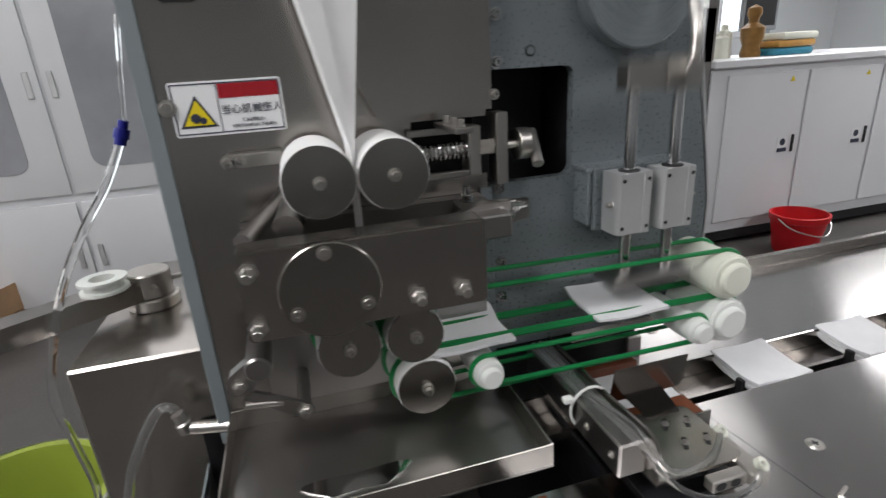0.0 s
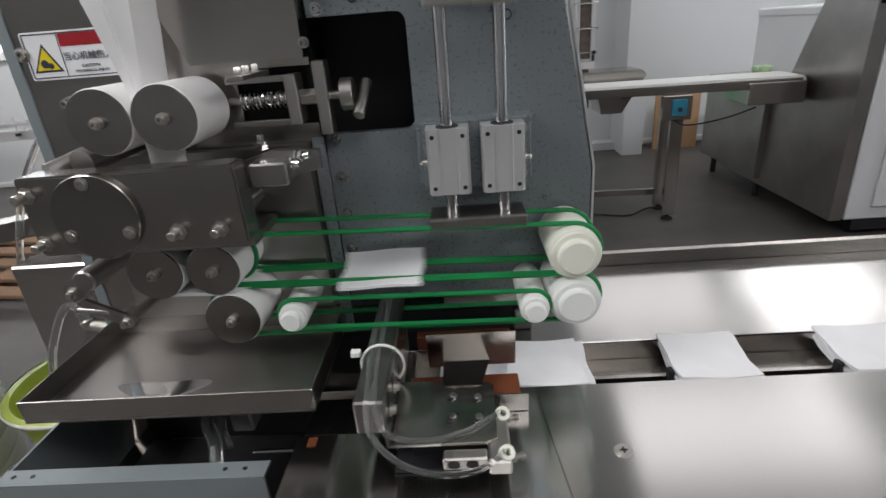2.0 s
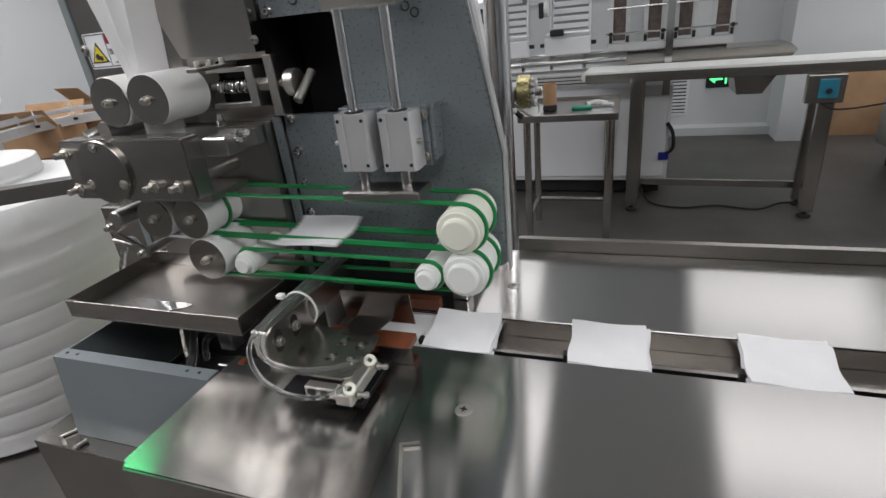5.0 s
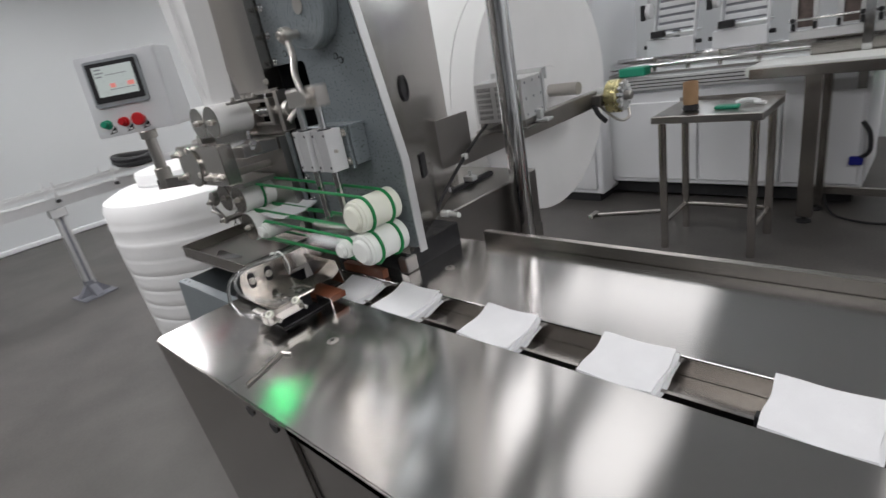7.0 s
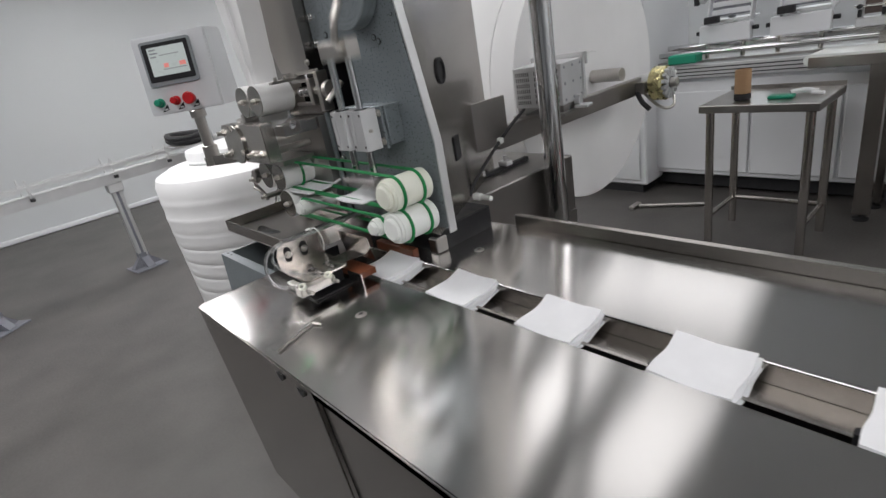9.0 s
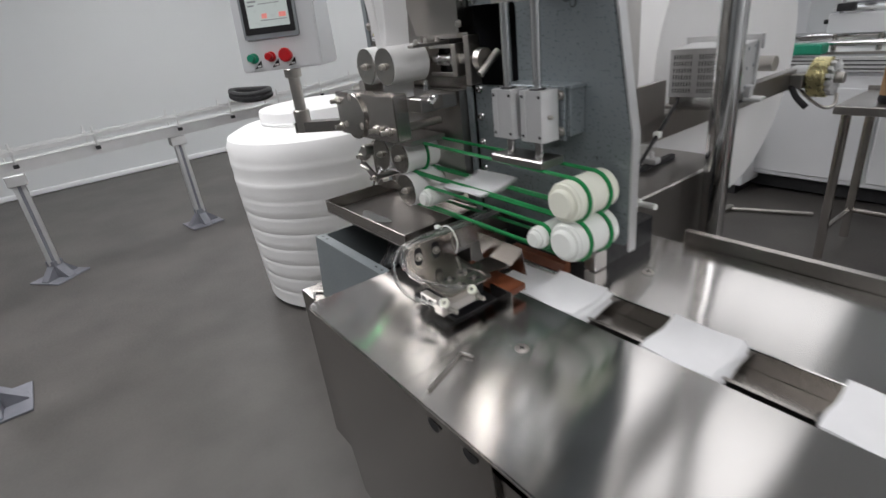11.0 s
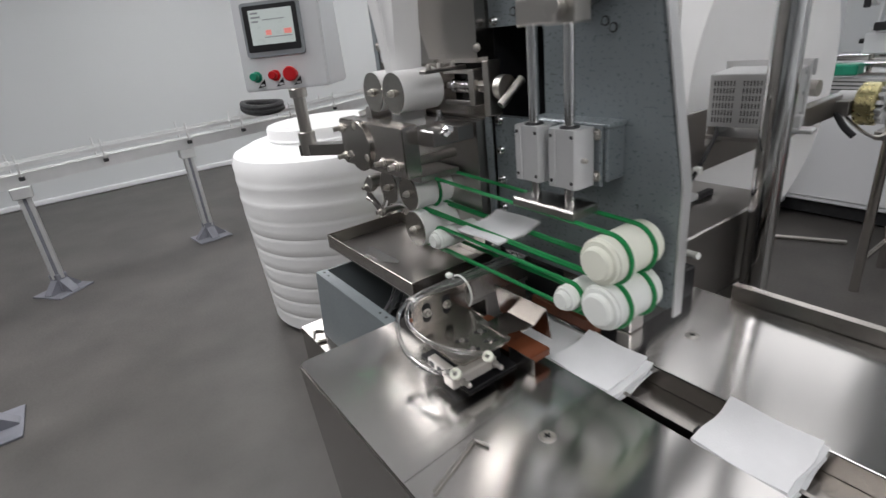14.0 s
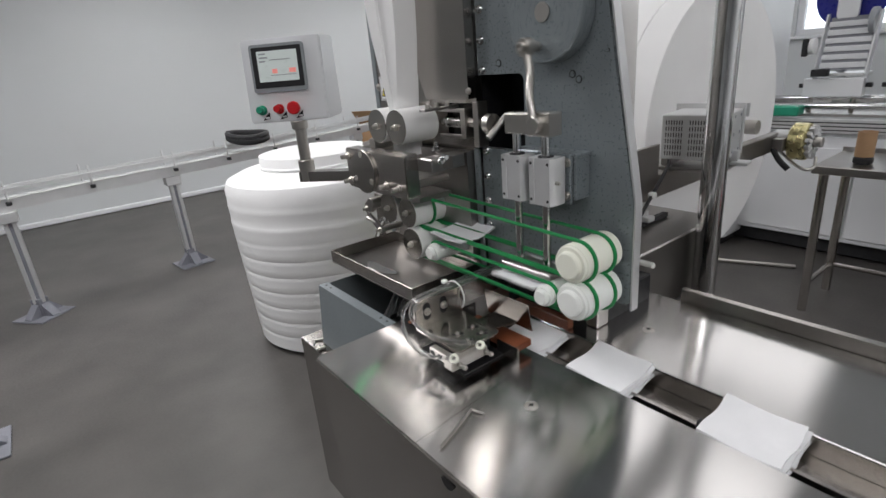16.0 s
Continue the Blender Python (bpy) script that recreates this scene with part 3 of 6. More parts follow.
bm = B(); box(bm, (0.060, 0.28, 0.8505), (0.074, 0.54, 0.862), 0.001); part("clamp_rail", bm, "black", head, "thin black rail on the rear cabinet")
for y in (0.32, 0.43):
    bm = B(); box(bm, (0.056, y, 0.8625), (0.088, y + 0.026, 0.876), 0.002); cyl(bm, (0.072, y + 0.013, 0.876), (0.072, y + 0.013, 0.890), 0.005, 10); part("clamp_block", bm, "aluminium", head)
bm = B(); box(bm, (0.170, 0.205, 0.851), (0.196, 0.222, 0.866), 0.003) ; cyl(bm, (0.196, 0.213, 0.859), (0.232, 0.205, 0.862), 0.006, 10); part("hose_union", bm, "white_plastic", head, "white hose union")

# warning label
lb = thing("warning_label", "white mechanical hazard label with red and yellow print", "label")
LX0, LX1, LZ0, LZ1, LY = -0.341, -0.236, 1.193, 1.245, -0.0085
bm = B(); slab(bm, rounded(LX0, LX1, LZ0, LZ1, 0.003), LY, LY + 0.0009); part("sheet", bm, "label_white", lb)
def flat(name, pts, mat, d=0.0004, label=""):
    bm = B(); slab(bm, pts, LY - d, LY - d + 0.0004); return part(name, bm, mat, lb, label)
for a in ((LX0 + 0.002, LX1 - 0.002, LZ1 - 0.0032, LZ1 - 0.002), (LX0 + 0.002, LX1 - 0.002, LZ0 + 0.002, LZ0 + 0.0032), (LX0 + 0.002, LX0 + 0.0032, LZ0 + 0.0032, LZ1 - 0.0032), (LX1 - 0.0032, LX1 - 0.002, LZ0 + 0.0032, LZ1 - 0.0032), (LX0 + 0.043, LX0 + 0.0438, LZ0 + 0.0032, LZ1 - 0.0032)):
    flat("border", [(a[0], a[2]), (a[1], a[2]), (a[1], a[3]), (a[0], a[3])], "ink")
cx, cz = LX0 + 0.023, LZ0 + 0.021
flat("triangle", [(cx - 0.0175, cz - 0.0125), (cx + 0.0175, cz - 0.0125), (cx, cz + 0.018)], "ink")
flat("triangle_field", [(cx - 0.0138, cz - 0.0103), (cx + 0.0138, cz - 0.0103), (cx, cz + 0.0138)], "yellow", 0.0008)
for dx, dz, r in ((-0.0025, -0.0035, 0.0042), (0.004, -0.006, 0.003)):
    flat("gear_symbol", [(cx + dx + r * (1 + 0.2 * (k % 2)) * math.cos(k * math.pi / 8), cz + dz + r * (1 + 0.2 * (k % 2)) * math.sin(k * math.pi / 8)) for k in range(16)], "ink", 0.0012)
flat("red_band", [(LX0 + 0.045, LZ1 - 0.017), (LX1 - 0.0035, LZ1 - 0.017), (LX1 - 0.0035, LZ1 - 0.0035), (LX0 + 0.045, LZ1 - 0.0035)], "label_red")
def text(body, size, at, turn, mat, parent, align="CENTER"):
    cu = bpy.data.curves.new("lettering", "FONT")
    cu.body, cu.size, cu.align_x, cu.extrude = body, size, align, 0.0002
    tmp = bpy.data.objects.new("lettering", cu)
    scene.collection.objects.link(tmp)
    me = bpy.data.meshes.new_from_object(tmp.evaluated_get(bpy.context.evaluated_depsgraph_get()))
    bpy.data.objects.remove(tmp)
    me.materials.clear(); me.materials.append(M[mat])
    ob = new("lettering", me); ob.parent = parent; ob.matrix_local = pose(*at, *turn)
    return ob
text("当心机械伤人", 0.0098, ((LX0 + LX1) / 2 + 0.0215, LY - 0.0006, LZ0 + 0.0205), (90, 0, 0), "ink", lb)
text("CAUTION", 0.0048, ((LX0 + LX1) / 2 + 0.0215, LY - 0.0006, LZ0 + 0.0115), (90, 0, 0), "ink", lb)
text("MECHANICAL INJURY", 0.0042, ((LX0 + LX1) / 2 + 0.0215, LY - 0.0006, LZ0 + 0.0062), (90, 0, 0), "ink", lb)
sp = thing("switch_plate", "small black switch plate with a silver dial", "switch")
bm = B(); slab(bm, rounded(-0.352 + 0.02, -0.30, 1.315, 1.40, 0.004), -0.012, -0.0076); part("plate", bm, "black", sp)
bm = B(); slab(bm, rounded(-0.327, -0.305, 1.322, 1.334, 0.001), -0.0128, -0.0121); part("label_field", bm, "label_white", sp)
bm = B(); lathe(bm, (-0.316, -0.012, 1.362), (0, -1, 0), [(0, 0.014), (0.004, 0.014), (0.006, 0.011), (0.016, 0.010), (0.016, 0)], 20); part("dial", bm, "aluminium", sp)

# white web running down between the upper rollers
web = thing("nonwoven_web", "white nonwoven web running down into the rollers", "fabric web")
bm = B()
n = 18
for side, xt, xb in ((0, -0.212, -0.1815), (1, -0.193, -0.1800)):
    cols = []
    for k in range(n + 1):
        f = k / n
        z = HT + 0.15 - f * (HT + 0.15 - 1.085)
        g = max(0, (z - 1.17) / 0.13) if z < 1.34 else 1.31 + (z - 1.34) * 2.2
        w = (0.018 if side == 0 else 0.030) * g
        xl = xb + (xt - xb) * g
        xr = xl + 0.002 + w
        yf = -0.092 + 0.010 * side + 0.002 * math.sin(9 * f + side)
        cols.append((bm.verts.new((xl, yf, z)), bm.verts.new((xr, yf + 0.006, z)), bm.verts.new((xr + 0.001, -0.034 + 0.012 * side, z)), bm.verts.new((xl + 0.0004, -0.032 + 0.012 * side, z))))
    for a, b in zip(cols, cols[1:]):
        for i in range(4):
            bm.faces.new((a[i], a[(i + 1) % 4], b[(i + 1) % 4], b[i]))
part("sheet", bm, "paper", web)

# ---------------------------------------------------------------- rollers
SPIN = []   # (object, radius, direction) of everything that turns with the web
def roller(name, x, z, r, y0, y1, label, mat="felt", end="roller_end", bolt=True, bands=0, direction=1, cap=False):
    """A driven roller along y from its front face y0 to the back plate."""
    t = thing(name, label, "roller", (x, 0, z), group="machine rollers")
    bm = B(); lathe(bm, (0, y0, 0), (0, 1, 0), [(0, r - 0.0012), (0.0012, r), (y1 - y0 - 0.001, r), (y1 - y0, r - 0.001)], 40); part("sleeve", bm, mat, t)
    if cap:
        bm = B(); lathe(bm, (0, y0, 0), (0, -1, 0), [(0, r * 0.93), (0.0045, r * 0.90), (0.0045, r * 0.72), (0.010, r * 0.69), (0.012, r * 0.62), (0.012, 0)], 36); part("end_cap", bm, mat, t)
    elif end:
        bm = B(); lathe(bm, (0, y0 - 0.0004, 0), (0, -1, 0), [(0, r * 0.975), (0.0016, r * 0.965), (0.0016, 0)], 36); part("end_disc", bm, end, t, "turned steel end disc")
    if bolt:
        bm = B(); cyl(bm, (0, y0 - 0.001, 0), (0, y0 - 0.006, 0), 0.0062, 16, 0.0006); hex_bolt(bm, (0, y0 - 0.006, 0), (0, -1, 0), 0.0042, 0.0055); part("end_bolt", bm, "machined", t)
    bm = B(); cyl(bm, (0, y1 + 0.0004, 0), (0, 0.012, 0), 0.006, 12); part("shaft", bm, "machined", t)
    SPIN.append((t, r, direction))
    return t
YR = -0.102
roller("nip_roller", -0.2155, 1.152, 0.0345, YR, -0.022, "white sleeved nip roller with a steel end", direction=-1)
roller("nip_roller", -0.1465, 1.152, 0.0345, YR, -0.022, "white sleeved nip roller with a steel end", direction=1)
roller("fold_roller", -0.2085, 0.979, 0.0330, YR, -0.012, "white fold roller with a steel end disc", "felt", direction=-1)
roller("fold_roller", -0.1395, 0.979, 0.0315, YR, -0.012, "white fold roller with a steel end disc", "felt", direction=1)
roller("fold_roller", -0.1315, 0.9135, 0.0335, YR, -0.012, "white fold roller with a steel end disc", "felt", direction=-1)
roller("belt_roller", -0.0585, 0.912, 0.0175, YR - 0.002, -0.012, "small white plastic belt roller", "white_plastic", None, False, direction=-1, cap=True)
roller("belt_roller", 0.2745, 0.970, 0.0300, YR + 0.006, -0.012, "cream plastic belt roller with a stepped end", "cream_plastic", None, False, direction=1, cap=True)
roller("belt_roller", 0.2765, 0.9085, 0.0300, YR + 0.006, -0.012, "white plastic belt roller with a stepped end", "white_plastic", None, False, direction=-1, cap=True)
roller("belt_roller", 0.2275, 0.9065, 0.0175, YR - 0.002, -0.012, "small white plastic belt roller", "white_plastic", None, False, direction=-1, cap=True)

# green round belts: two upper loops, two lower loops, two short return loops
def belt_loop(circles, y, r=0.0031):
    """A taut belt round circles given as (x, z, radius), as a convex outline."""
    pts = []
    for x, z, q in circles:
        pts += [Vector((x + (q + r * 0.6) * math.cos(a), 0, z + (q + r * 0.6) * math.sin(a))) for a in (2 * math.pi * k / 40 for k in range(40))]
    pts.sort(key=lambda p: (p.x, p.z))
    def half(seq):
        out = []
        for p in seq:
            while len(out) > 1 and (out[-1].x - out[-2].x) * (p.z - out[-2].z) - (out[-1].z - out[-2].z) * (p.x - out[-2].x) <= 0:
                out.pop()
            out.append(p)
        return out
    lo, up = half(pts), half(pts[::-1])
    line = lo[:-1] + up[:-1]
    bm = B()
    n, rows = len(line), []
    for i, p in enumerate(line):
        d = (line[(i + 1) % n] - line[i - 1]).normalized()
        u = Vector((-d.z, 0, d.x))
        rows.append([bm.verts.new(p + Vector((0, y, 0)) + r * (math.cos(a) * u + math.sin(a) * Vector((0, 1, 0)))) for a in (2 * math.pi * k / 8 for k in range(8))])
    for i in range(n):
        a, b = rows[i], rows[(i + 1) % n]
        for k in range(8):
            bm.faces.new((a[k], a[(k + 1) % 8], b[(k + 1) % 8], b[k]))
    return bm
UP = [(-0.1395, 0.979, 0.0315), (0.2745, 0.970, 0.0300)]
LOW = [(-0.1315, 0.9135, 0.0335), (-0.0585, 0.912, 0.0175), (0.2275, 0.9065, 0.0175), (0.2765, 0.9085, 0.0300)]
for y in (-0.080, -0.034):
    solid("transport_belt", belt_loop(UP, y), "belt", "green round transport belt over the upper rollers", "belt", "transport belts")
    solid("transport_belt", belt_loop(LOW, y + 0.001), "belt", "green round transport belt over the lower rollers", "belt", "transport belts")
solid("drive_belt", belt_loop([(-0.2085, 0.979, 0.0330), (-0.1395, 0.979, 0.0315)], -0.056), "belt", "green round drive belt round the two fold rollers", "belt", "transport belts")
solid("transport_belt", belt_loop([(-0.0585, 0.912, 0.0175), (0.2275, 0.9065, 0.0175)], -0.094), "belt", "green round transport belt over the small rollers", "belt", "transport belts")

# ---------------------------------------------------------------- front drive cover
cv = thing("drive_cover", "thick stainless bearing cover with a round flange", "machine cover")
bm = B(); slab(bm, rounded(-0.296, -0.071, 1.024, 1.109, 0.005), -0.142, -0.112); bmesh.ops.bevel(bm, geom=[e for e in bm.edges if abs(e.verts[0].co.y + 0.142) < 1e-5 and abs(e.verts[1].co.y + 0.142) < 1e-5], offset=0.0022, segments=2, affect="EDGES")
part("cover_plate", bm, "steel", cv)
bm = B(); lathe(bm, (-0.2205, -0.1422, 1.0645), (0, -1, 0), [(0, 0.0452), (0.0045, 0.0452), (0.0055, 0.0442), (0.0055, 0)], 48); part("round_flange", bm, "roller_end", cv, "round turned steel flange")
for x, z in ((-0.222, 1.1005), (-0.1895, 1.0475), (-0.2515, 1.0475)):
    bm = B(); hex_bolt(bm, (x, -0.1478, z), (0, -1, 0), 0.0046, 0.0018); part("flange_bolt", bm, "machined", cv)
for x, z in ((-0.2865, 1.091), (-0.2865, 1.0385), (-0.142, 1.0435), (-0.0975, 1.0435)):
    bm = B(); hex_bolt(bm, (x, -0.1422, z), (0, -1, 0), 0.0066, 0.005, socket=False); cyl(bm, (x, -0.1482, z), (x, -0.159, z), 0.0046, 14, 0.0006)
    part("cover_nut", bm, "machined", cv, "bright nut on a threaded stud")
for x, z in ((-0.2865, 1.091), (-0.0975, 1.0435), (-0.2865, 1.0385)):
    bm = B(); cyl(bm, (x, -0.111, z), (x, -0.0045, z), 0.008, 16); part("stand_off", bm, "machined", cv)
bm = B(); slab(bm, [(-0.085, 1.07), (0.0, 1.085), (0.0, 1.105), (-0.05, 1.108), (-0.085, 1.098)], -0.085, -0.075); box(bm, (-0.07, -0.11, 1.075), (-0.03, -0.03, 1.10), 0.002)
part("side_bracket", bm, "dark_steel", cv)
for p, a in (((-0.068, -0.095, 1.083), (1, -0.4, 0)), ((-0.035, -0.088, 1.094), (1, -0.3, 0)), ((-0.022, -0.088, 1.100), (1, -0.3, 0.2)), ((-0.065, -0.07, 1.108), (0, 0, 1))):
    bm = B(); hex_bolt(bm, p, a, 0.006, 0.007, socket=False); q = Vector(p) + Vector(a).normalized() * 0.008; cyl(bm, q, q + Vector(a).normalized() * 0.008, 0.004, 12); part("adjusting_screw", bm, "chrome", cv)
bm = B(); box(bm, (-0.28, -0.11, 1.01), (-0.08, -0.03, 1.02)); box(bm, (-0.30, -0.025, 0.88), (-0.03, -0.006, 1.10)); part("inner_plate", bm, "dark_steel", cv, "dark inner bearing plate")
for p0, p1, r in (((-0.29, -0.10, 1.105), (-0.25, -0.01, 1.125), 0.009), ((-0.25, -0.10, 1.112), (-0.24, -0.01, 1.118), 0.014)):
    bm = B(); cyl(bm, p0, p1, r, 14); part("cross_shaft", bm, "dark_steel", cv)

# spring tensioner of the right nip roller, set in a slot of the plate, with its clamp lever
sp = thing("spring_tensioner", "steel spring tensioner with a clamp lever on the nip roller", "tensioner")
SY, SZ = -0.010, 1.153
bm = B(); tube(bm, [(-0.100 + 0.056 * k / 90, SY + 0.010 * math.cos(k * 0.75), SZ + 0.010 * math.sin(k * 0.75)) for k in range(91)], 0.0014, 5)
part("spring", bm, "chrome", sp, "bright coil spring")
bm = B(); cyl(bm, (-0.115, SY, SZ), (0.032, SY, SZ), 0.005, 12); part("spindle", bm, "machined", sp)
bm = B(); box(bm, (-0.044, SY - 0.014, 1.124), (-0.030, SY + 0.016, 1.180), 0.0012); part("yoke", bm, "machined", sp)
bm = B(); box(bm, (-0.010, SY - 0.012, 1.110), (0.004, SY + 0.014, 1.192), 0.0012); part("yoke", bm, "machined", sp)
for z0, z1 in ((1.173, 1.180), (1.124, 1.131)):
    bm = B(); box(bm, (-0.112, SY - 0.012, z0), (-0.0445, SY - 0.003, z1), 0.001); part("frame_bar", bm, "dark_steel", sp)
bm = B(); cyl(bm, (-0.0295, SY, SZ), (-0.0105, SY, SZ), 0.0095, 6); part("lock_nut", bm, "machined", sp)
# black backing sheets give the slot its shade by colour
bm = B(); box(bm, (-0.160, 0.046, 1.095), (-0.0265, 0.050, 1.215)); box(bm, (-0.160, 0.0105, 1.095), (-0.0265, 0.0455, 1.099)); box(bm, (-0.160, 0.0105, 1.211), (-0.0265, 0.0455, 1.215)); part("slot_recess", bm, "black", sp, "black backing painted as the shade in the spring's slot")
bm = B(); cyl(bm, (0.018, SY, SZ), (0.033, SY, SZ), 0.0185, 26, 0.001); part("clamp_hub", bm, "machined", sp)
bm = B(); cyl(bm, (0.046, 0.008, 1.164), (0.038, -0.030, 1.130), 0.0068, 14, 0.0008); part("lever", bm, "machined", sp)
bm = B(); box(bm, (-0.080, -0.091, 1.1810), (-0.062, -0.0100, 1.1865), 0.001)
part("wiper_bar", bm, "dark_steel", sp, "thin steel bar above the roller")
for x, y in ((-0.071, -0.078), (-0.071, -0.056), (-0.071, -0.030)):
    bm = B(); hex_bolt(bm, (x, y, 1.1866), (0, 0, 1), 0.004, 0.007, socket=False); part("bar_screw", bm, "machined", sp)
sc = thing("side_clamp", "small steel clamp with cap screws on the stainless plate", "clamp")
bm = B(); box(bm, (-0.30, -0.022, 1.160), (-0.245, -0.005, 1.174), 0.0012); part("bar", bm, "machined", sc)
for x in (-0.298, -0.286):
    bm = B(); hex_bolt(bm, (x, -0.022, 1.167), (0, -1, 0), 0.005, 0.010); part("bolt", bm, "machined", sc)
bm = B(); hex_bolt(bm, (-0.344, -0.008, 1.222), (0, -1, 0), 0.006, 0.004); part("bolt", bm, "machined", sc)

# linkage at the lower left
lk = thing("nozzle_linkage", "dark jointed steel linkage above the drip tray", "linkage")
bm = B(); cyl(bm, (-0.300, -0.098, 0.972), (-0.300, -0.006, 0.972), 0.0135, 18, 0.002); part("bar", bm, "dark_steel", lk)
bm = B(); slab(bm, [(-0.334, 0.950), (-0.322, 0.944), (-0.306, 0.952), (-0.292, 0.966), (-0.294, 0.982), (-0.306, 0.984), (-0.328, 0.968)], -0.094, -0.080); part("joint_block", bm, "dark_steel", lk)
for x, y, z in ((-0.320, -0.094, 0.957), (-0.262, -0.100, 0.917)):
    bm = B(); hex_bolt(bm, (x, y, z), (0, -1, 0), 0.0062, 0.005, socket=False); cyl(bm, (x, y - 0.006, z), (x, y - 0.011, z), 0.004, 12); part("bolt", bm, "machined", lk)
bm = B(); slab(bm, [(-0.318, 0.944), (-0.308, 0.950), (-0.262, 0.926), (-0.252, 0.916), (-0.256, 0.908), (-0.268, 0.909)], -0.0995, -0.0945); part("link_plate", bm, "dark_steel", lk)
bm = B(); cyl(bm, (-0.262, -0.094, 0.917), (-0.262, -0.012, 0.917), 0.007, 14); part("rod", bm, "dark_steel", lk)
bm = B(); cyl(bm, (-0.318, -0.098, 0.936), (-0.282, -0.096, 0.930), 0.0042, 12); part("rod_end", bm, "machined", lk)
# elbow hose fitting on the tray
hf = thing("drain_hose", "clear drain hose on a steel elbow fitting", "hose")
bm = B(); cyl(bm, (-0.352, -0.004, 0.853), (-0.405, 0.010, 0.853), 0.008, 12); lathe(bm, (-0.405, 0.010, 0.850), (-0.3, 0, 1), [(0, 0.010), (0.012, 0.010), (0.014, 0.0075), (0.026, 0.0075)], 12); part("elbow", bm, "machined", hf)
bm = B(); tube(bm, [(-0.412, 0.010, 0.872), (-0.416, 0.010, 0.884), (-0.432, 0.008, 0.884), (-0.458, 0.005, 0.845), (-0.482, 0.003, 0.79), (-0.50, 0.0, 0.70), (-0.52, 0.0, 0.5), (-0.60, 0.06, 0.2), (-0.70, 0.15, 0.02)], 0.0058, 10); part("hose", bm, "tube", hf)
h2 = thing("supply_hose", "clear supply hose with a dark blue push fitting", "hose")
bm = B(); tube(bm, [(-0.40, 0.13, 1.32), (-0.415, 0.14, 1.25), (-0.425, 0.150, 1.20)], 0.003, 8); part("thin_hose", bm, "tube", h2)
bm = B(); lathe(bm, (-0.425, 0.150, 1.205), (-0.35, -0.1, -1), [(0, 0.006), (0.010, 0.006), (0.010, 0.009), (0.022, 0.009), (0.022, 0.007), (0.030, 0.007)], 14); part("fitting", bm, "blue", h2, "dark blue push-in fitting")
bm = B(); tube(bm, [(-0.435, 0.148, 1.178), (-0.46, 0.14, 1.13), (-0.49, 0.125, 1.085), (-0.526, 0.115, 1.022), (-0.558, 0.11, 0.94), (-0.575, 0.11, 0.87), (-0.575, 0.12, 0.79), (-0.60, 0.18, 0.65), (-0.72, 0.35, 0.42), (-0.88, 0.52, 0.33), (-0.98, 0.60, 0.1)], 0.0052, 10); part("hose", bm, "tube", h2)

# ---------------------------------------------------------------- linear bearings
bk = thing("bearing_bracket", "blue-grey steel bracket that carries two linear bearings", "bracket")
bm = B(); box(bm, (0.108, -0.040, 1.040), (0.228, -0.034, 1.118), 0.001); box(bm, (0.100, -0.034, 1.112), (0.236, -0.0005, 1.118), 0.001); box(bm, (0.228, -0.034, 1.046), (0.234, -0.0005, 1.112), 0.001); box(bm, (0.102, -0.034, 1.046), (0.108, -0.0005, 1.112), 0.001)
part("plate", bm, "plate_paint", bk)
for x, z in ((0.222, 1.106), (0.222, 1.054)):
    bm = B(); hex_bolt(bm, (x, -0.0406, z), (0, -1, 0), 0.005, 0.005); part("bolt", bm, "machined", bk)
RX = (0.1385, 0.1985)
def bearing_block(cx):
    t = thing("linear_bearing", "milled aluminium linear bearing block with screw holes", "bearing", (cx, -0.062, 1.08), "linear bearings")
    bm = B(); W, D, H = 0.0235, 0.0165, 0.0365
    out = [(-W, -D + 0.006), (-W * 0.86, -D), (-W * 0.45, -D), (-W * 0.42, -D + 0.0012), (W * 0.42, -D + 0.0012), (W * 0.45, -D), (W * 0.86, -D), (W, -D + 0.006), (W, D), (-W, D)]
    slab(bm, out, -H, H, "xy"); part("body", bm, "aluminium", t)
    for sx in (-1, 1):
        for sz in (-1, 1):
            bm = B(); cyl(bm, (sx * 0.0165, -D - 0.0004, sz * 0.0285), (sx * 0.0165, -D + 0.002, sz * 0.0285), 0.0024, 12); part("screw_hole", bm, "black", t)
    for sz in (-1, 1):
        bm = B(); lathe(bm, (0, 0.0, sz * H), (0, 0, sz), [(0, 0.0125), (0.0012, 0.0125), (0.0012, 0.0075), (0, 0.0075)], 24, False); part("bearing_seal", bm, "rubber", t)
    return t
bearing_block(RX[0])
b2 = bearing_block(RX[1])
for x, sx in ((RX[1] + 0.0238, 1), (RX[0] - 0.0238, -1)):
    bm = B(); lathe(bm, (x, -0.066, 1.079), (sx, -0.1, 0), [(0, 0.0034), (0.003, 0.0034), (0.003, 0.0022), (0.006, 0.003), (0.008, 0.0018), (0.008, 0)], 12)
    solid("grease_nipple", bm, "machined", "small steel grease nipple on a bearing block", "grease nipple", "grease nipples")

# plunger: cross head, two shafts and presser foot, in its own space at the cross head
plunger = thing("plunger", "steel plunger with two polished shafts and a presser foot", "plunger", (0.1685, -0.062, 1.213))
for x in RX:
    bm = B(); cyl(bm, (x - 0.1685, 0, -0.235), (x - 0.1685, 0, 0.016), 0.0068, 18, 0.0005); part("shaft", bm, "chrome", plunger, "polished guide shaft")
bm = B(); box(bm, (-0.046, -0.011, -0.0165), (0.004, 0.011, 0.0145), 0.0012); box(bm, (0.0042, -0.014, -0.018), (0.050, 0.014, 0.0165), 0.0012); part("cross_head", bm, "machined", plunger)
